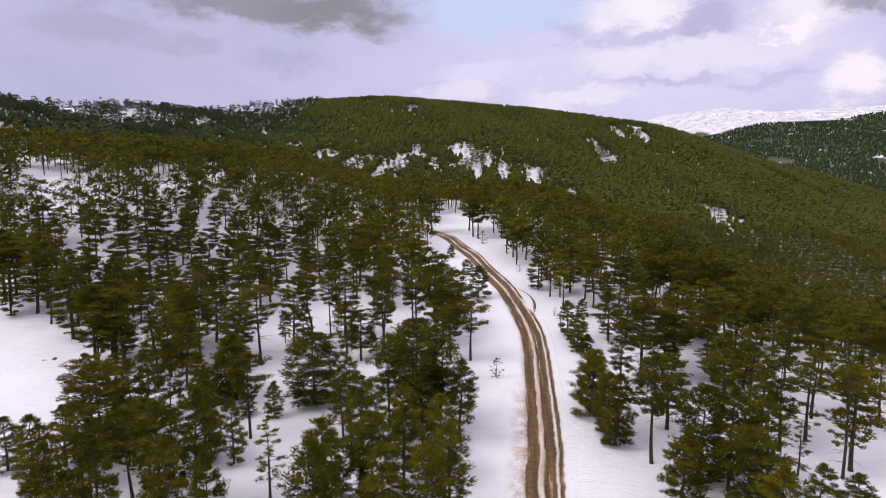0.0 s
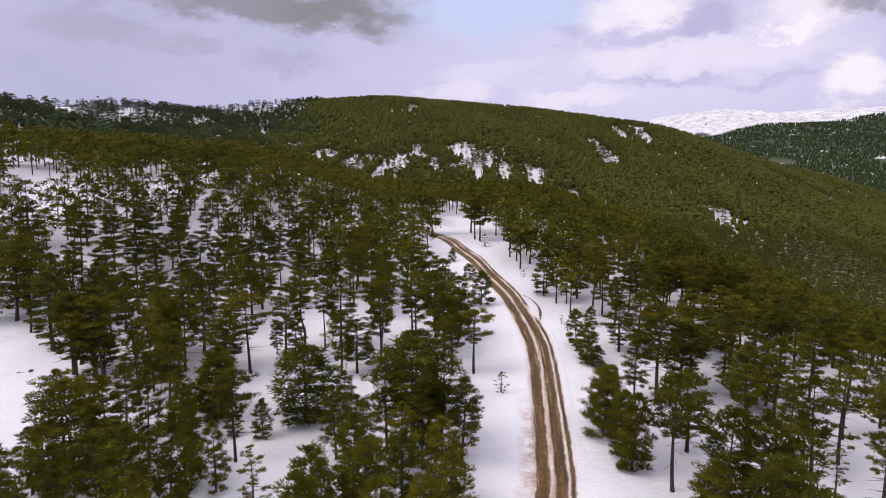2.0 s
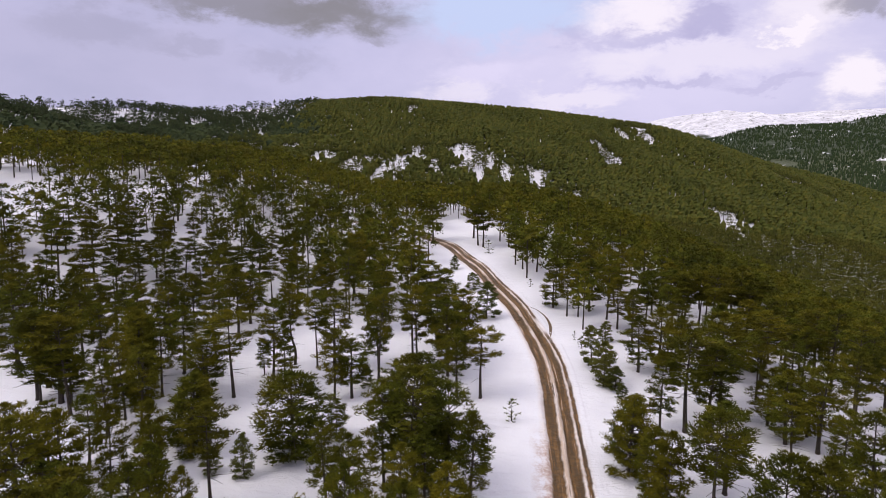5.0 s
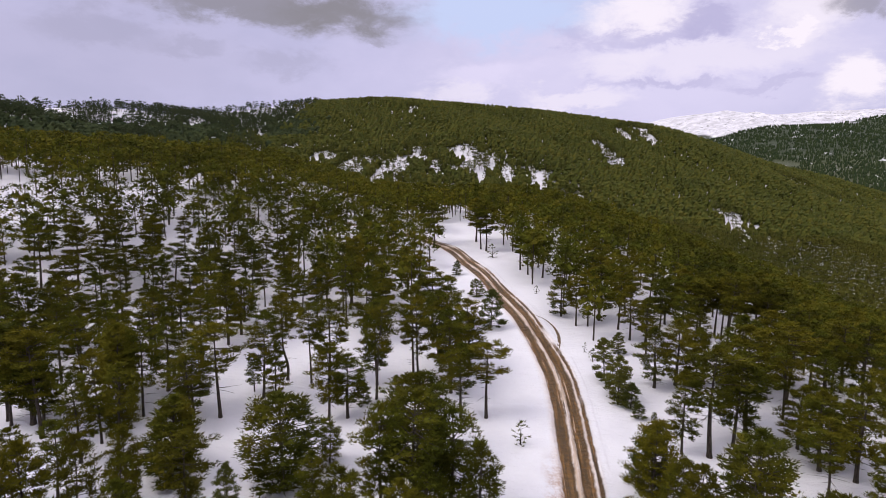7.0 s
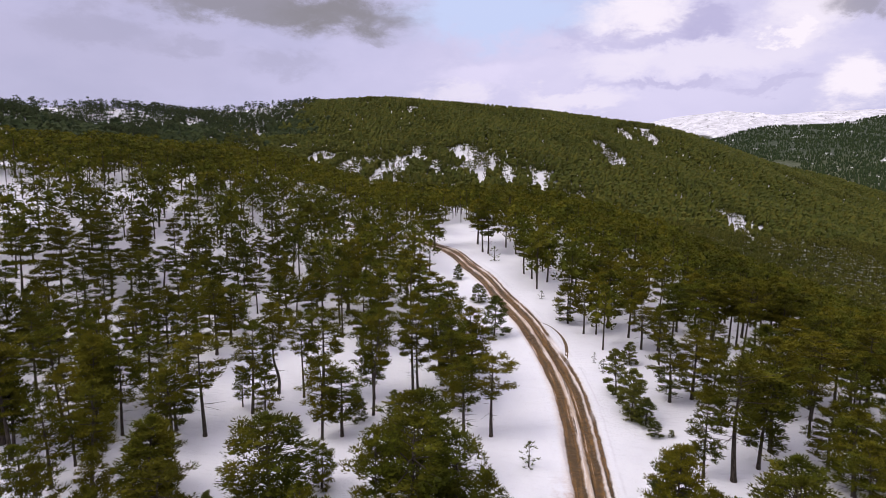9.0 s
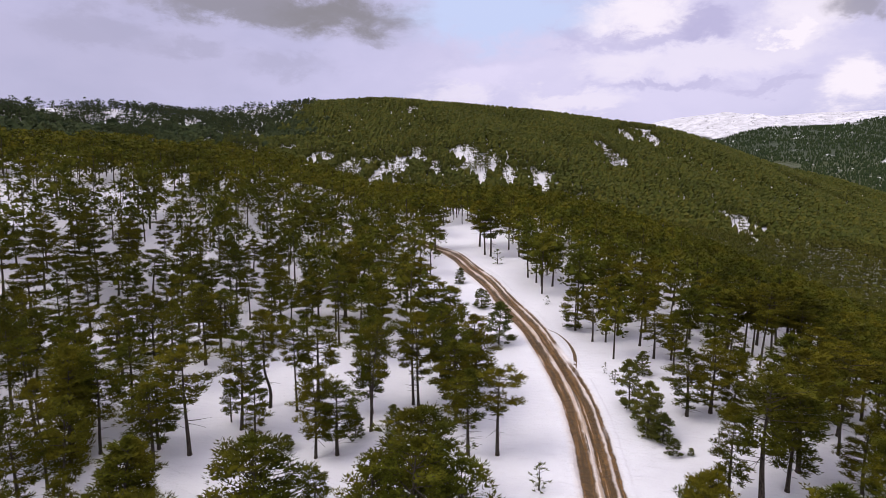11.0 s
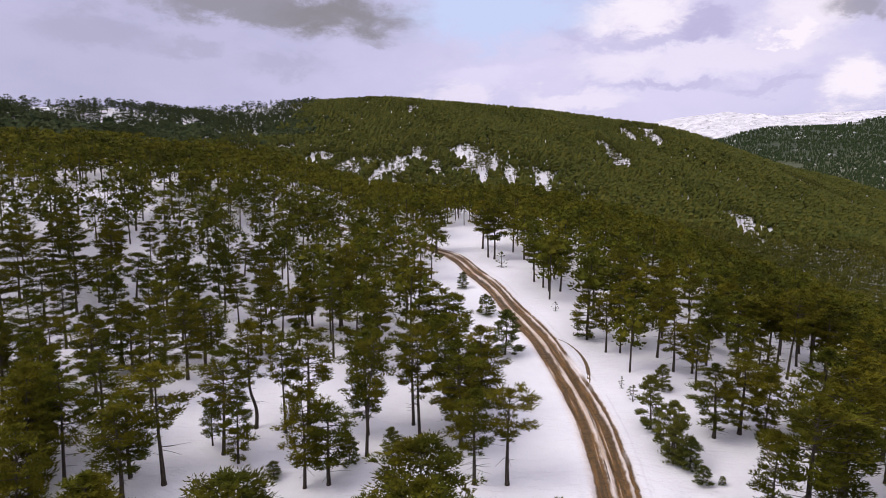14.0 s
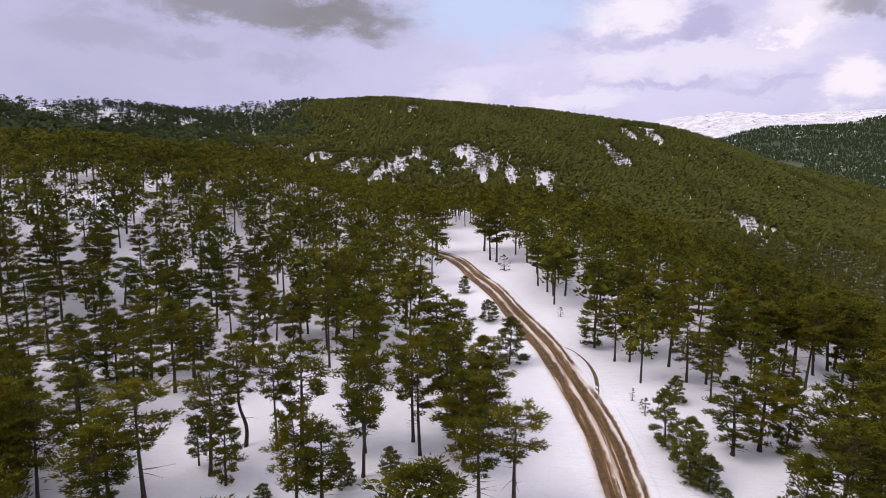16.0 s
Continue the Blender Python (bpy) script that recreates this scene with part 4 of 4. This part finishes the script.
HILL_GAPS += [(226, 781, 17.5, 25.6), (230, 743, 7.6, 35), (201, 741, 6, 31.3), (153, 601, 6.7, 25), (150, 641, 3.9, 26), (382, 697, 12.4, 35), (368, 658, 5.9, 35), (390, 636, 8, 25.8), (424, 667, 4.6, 35), (90, 446, 3.6, 22.5), (205, 453, 8.8, 18.6), (201, 435, 4.7, 17.2), (218, 439, 3, 16.8), (66, 466, 3.3, 19.6), (-116, 798, 7.1, 20.2), (-56, 760, 5.2, 27.3)]
HILL_GAPS += [(-345, 496, 14.2, 36), (-325, 491, 8.1, 36), (-288, 682, 10.1, 36), (-254, 579, 6.8, 36), (-306, 567, 8.8, 18.7), (-300, 538, 4.2, 24), (-212, 550, 5.8, 36), (-190, 566, 4.1, 36)]


def hill_places(r, count):
    out = []
    tries = 0
    while len(out) < count and tries < count * 6:
        tries += 1
        y = r.uniform(300, 872)
        x = r.uniform(-0.8 * y - 20, 0.8 * y + 20)
        if y < (385 if x < -200 else 478 if x < -110 else 425 if x < 120 else 425 - (x - 120) * 1.2):
            continue
        ragged = 0.55 + 0.9 * noise.noise((x * 0.05, y * 0.05, 2.0)) + 0.5 * noise.noise((x * 0.16, y * 0.16, 5.0))
        if any(((x - a) / p) ** 2 + ((y - b) / q) ** 2 < 0.35 + ragged for a, b, p, q in HILL_GAPS) and r.random() < 0.86:
            continue
        patchy = noise.noise((x * 0.022, y * 0.022, 0.0)) + 0.5 * noise.noise((x * 0.06, y * 0.06, 1.0))
        thin = -200 < x < 100 and 440 < y < 570
        off = (x + 244) * 0.915 - (y - 850) * 0.403   # from the shoulder's ridge, towards the track
        bare = 0.0 if x > -190 else 0.975 if off < 40 else 0.6 if off < 85 else 0.25
        if thin and patchy > -0.1 and r.random() < 0.35 or patchy > 0.55 and r.random() < 0.4 or r.random() < bare:
            continue
        if not free(x, y, 2.9):
            continue
        keep(x, y)
        out.append((x, y))
    return out


def darker_needles(p):
    """Whether a place on and below the shoulder gets the darker, bluer needle colour."""
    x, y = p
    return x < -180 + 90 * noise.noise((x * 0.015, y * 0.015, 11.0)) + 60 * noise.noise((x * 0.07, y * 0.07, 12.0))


def in_open_wood(p):
    """Whether a place lies on the thinly wooded ridge or beside a snowy gap."""
    x, y = p
    stray = 1.4 * noise.noise((x * 0.03, y * 0.03, 7.0)) + 0.8 * noise.noise((x * 0.11, y * 0.11, 8.0))
    if x < -190 and (x + 244) * 0.915 - (y - 850) * 0.403 < 110 + 60 * stray:
        return True
    if -200 < x < 100 and y < 565 and stray > 0.25:
        return True
    return any(((x - a) / (p1 + 3)) ** 2 + ((y - b) / (q + 6)) ** 2 < 0.7 + stray for a, b, p1, q in HILL_GAPS)


FAR_FORMS = [far_form(r) for _ in range(14)]
SHOULDER_FORMS = [wood_form(r, 9.0, r.uniform(0.22, 0.4), 3, 2.2, 1.5, 5, 1.1, 0.26) for _ in range(10)]
on_hill = np.array(hill_places(r, 20000))
on_hill = on_hill[land(on_hill[:, 0], on_hill[:, 1] + 12) - land(on_hill[:, 0], on_hill[:, 1]) > -2.2].tolist()   # none on the far slopes
joined_wood("hill_woods", "dense dark green pine forest covering a snowy hill", 3, [p for p in on_hill if p[1] >= 420 and not darker_needles(p) and not in_open_wood(p)], FAR_FORMS, 0.6, 1.3, M_FAR)
joined_wood("slope_woods", "dark closed pine forest on the slope below the shoulder", 12, [p for p in on_hill if darker_needles(p) and not in_open_wood(p)], FAR_FORMS, 0.7, 1.3, M_RANGE)
LOWER_FORMS = [wood_form(r, 8.5, 0.12, 4, 2.1, 1.6, 7, 1.0, 0.28) for _ in range(10)]
joined_wood("lower_woods", "closed olive-green pine forest at the foot of the hill", 14, [p for p in on_hill if p[1] < 420 and not darker_needles(p) and not in_open_wood(p)], LOWER_FORMS, 0.75, 1.15, M_FAR)
open_wood = [p for p in on_hill if in_open_wood(p)]
joined_wood("open_woods", "open pine wood with snow between its trunks on the hillside", 4, [p for p in open_wood if not darker_needles(p)], SHOULDER_FORMS, 0.7, 1.15, M_FAR)
joined_wood("shoulder_woods", "dark pine wood with snow patches along the hill's shoulder", 9, [p for p in open_wood if darker_needles(p)], SHOULDER_FORMS, 0.75, 1.25, M_RANGE)


def range_places(r, count):
    out = []
    for _ in range(count):
        y = r.uniform(1250, 2080)
        x = r.uniform(0.26 * y, 0.86 * y)
        if noise.noise((x * 0.012, y * 0.012, 3.0)) + 0.4 * noise.noise((x * 0.05, y * 0.05, 3.0)) < 0.42:
            out.append((x, y))
    return out


RANGE_FORMS = [speck_form(r) for _ in range(8)]
joined_wood("range_woods", "dark pine forest on the distant snowy range", 8, range_places(r, 13500), RANGE_FORMS, 0.75, 1.1, M_RANGE)


# ---- small things on the snow ----
def boulder(x, y, size, seed, label):
    """A weathered stone half sunk in the snow."""
    r = random.Random(seed)
    bm = bmesh.new()
    bmesh.ops.create_icosphere(bm, subdivisions=2, radius=1.0)
    for v in bm.verts:
        k = 1 + 0.28 * noise.noise(v.co * 1.3 + Vector((seed, 0, 0))) + 0.10 * noise.noise(v.co * 4.0)
        v.co = Vector((v.co.x * k * size, v.co.y * k * size * 0.75, v.co.z * k * size * 0.6))
    me = bpy.data.meshes.new("boulder")
    bm.to_mesh(me)
    bm.free()
    me.materials.append(M_STONE)
    ob = new("boulder", me)
    ob.matrix_basis = pose(x, y, float(land(x, y)) + size * 0.12, 0, 0, r.uniform(0, 360))
    return tagged(ob, label, "rock", "stones on the snow")


def fallen_branch(x, y, long, turn, seed):
    """A bare forked branch lying on the snow."""
    r = random.Random(seed)
    v, f = [], []
    line = [Vector((long * q, 0.12 * math.sin(q * 4) * long, 0.05 + 0.05 * math.sin(q * 7))) for q in (0, 0.25, 0.5, 0.75, 1)]
    tube(v, f, line, [0.055, 0.045, 0.035, 0.025, 0.01], 5)
    for k in range(5):
        q = r.uniform(0.2, 0.9)
        a = line[int(q * 4)]
        s = r.choice((-1, 1))
        tip = a + Vector((long * 0.22, s * long * r.uniform(0.12, 0.25), r.uniform(0.02, 0.25)))
        tube(v, f, [a, a.lerp(tip, 0.5) + Vector((0, 0, 0.04)), tip], [0.022, 0.016, 0.006], 4)
    ob = new("fallen_branch", mesh_of("fallen_branch", v, f, M_WOOD, True))
    ob.matrix_basis = pose(x, y, float(land(x, y)), 0, 0, turn)
    return tagged(ob, "bare dead branch lying on the snow", "branch", "fallen branches")


def stump(x, y, wide, tall):
    """A low broken tree stump."""
    r = random.Random(5)
    v, f = [], []
    tube(v, f, [(0, 0, -0.1), (0, 0, tall * 0.4), (0.02, 0, tall)], [wide * 1.3, wide, wide * 0.9], 9)
    n = len(v) - 9
    v[n:] = [(a, b, c + r.uniform(-0.12, 0.10)) for a, b, c in v[n:]]
    v.append((0, 0, tall * 0.85))
    f += [(n + k, n + (k + 1) % 9, len(v) - 1) for k in range(9)]
    ob = new("tree_stump", mesh_of("tree_stump", v, f, M_WOOD))
    ob.matrix_basis = pose(x, y, float(land(x, y)))
    return tagged(ob, "dark broken tree stump poking out of the snow", "stump")


boulder(-62.6, 83.9, 0.42, 3, "dark stone half buried in open snow")
boulder(-74.0, 103.0, 0.35, 9, "dark stone in the snow near the trees")
boulder(26.5, 58.0, 0.22, 12, "small dark stone in the snow below the pines")
stump(-56.2, 86.0, 0.32, 0.8)
fallen_branch(-64.2, 83.2, 1.1, 20, 1)
fallen_branch(31.5, 92.8, 2.2, -25, 2)
fallen_branch(3.0, 77.5, 1.2, 70, 3)
fallen_branch(-8.5, 93.0, 1.8, 10, 4)
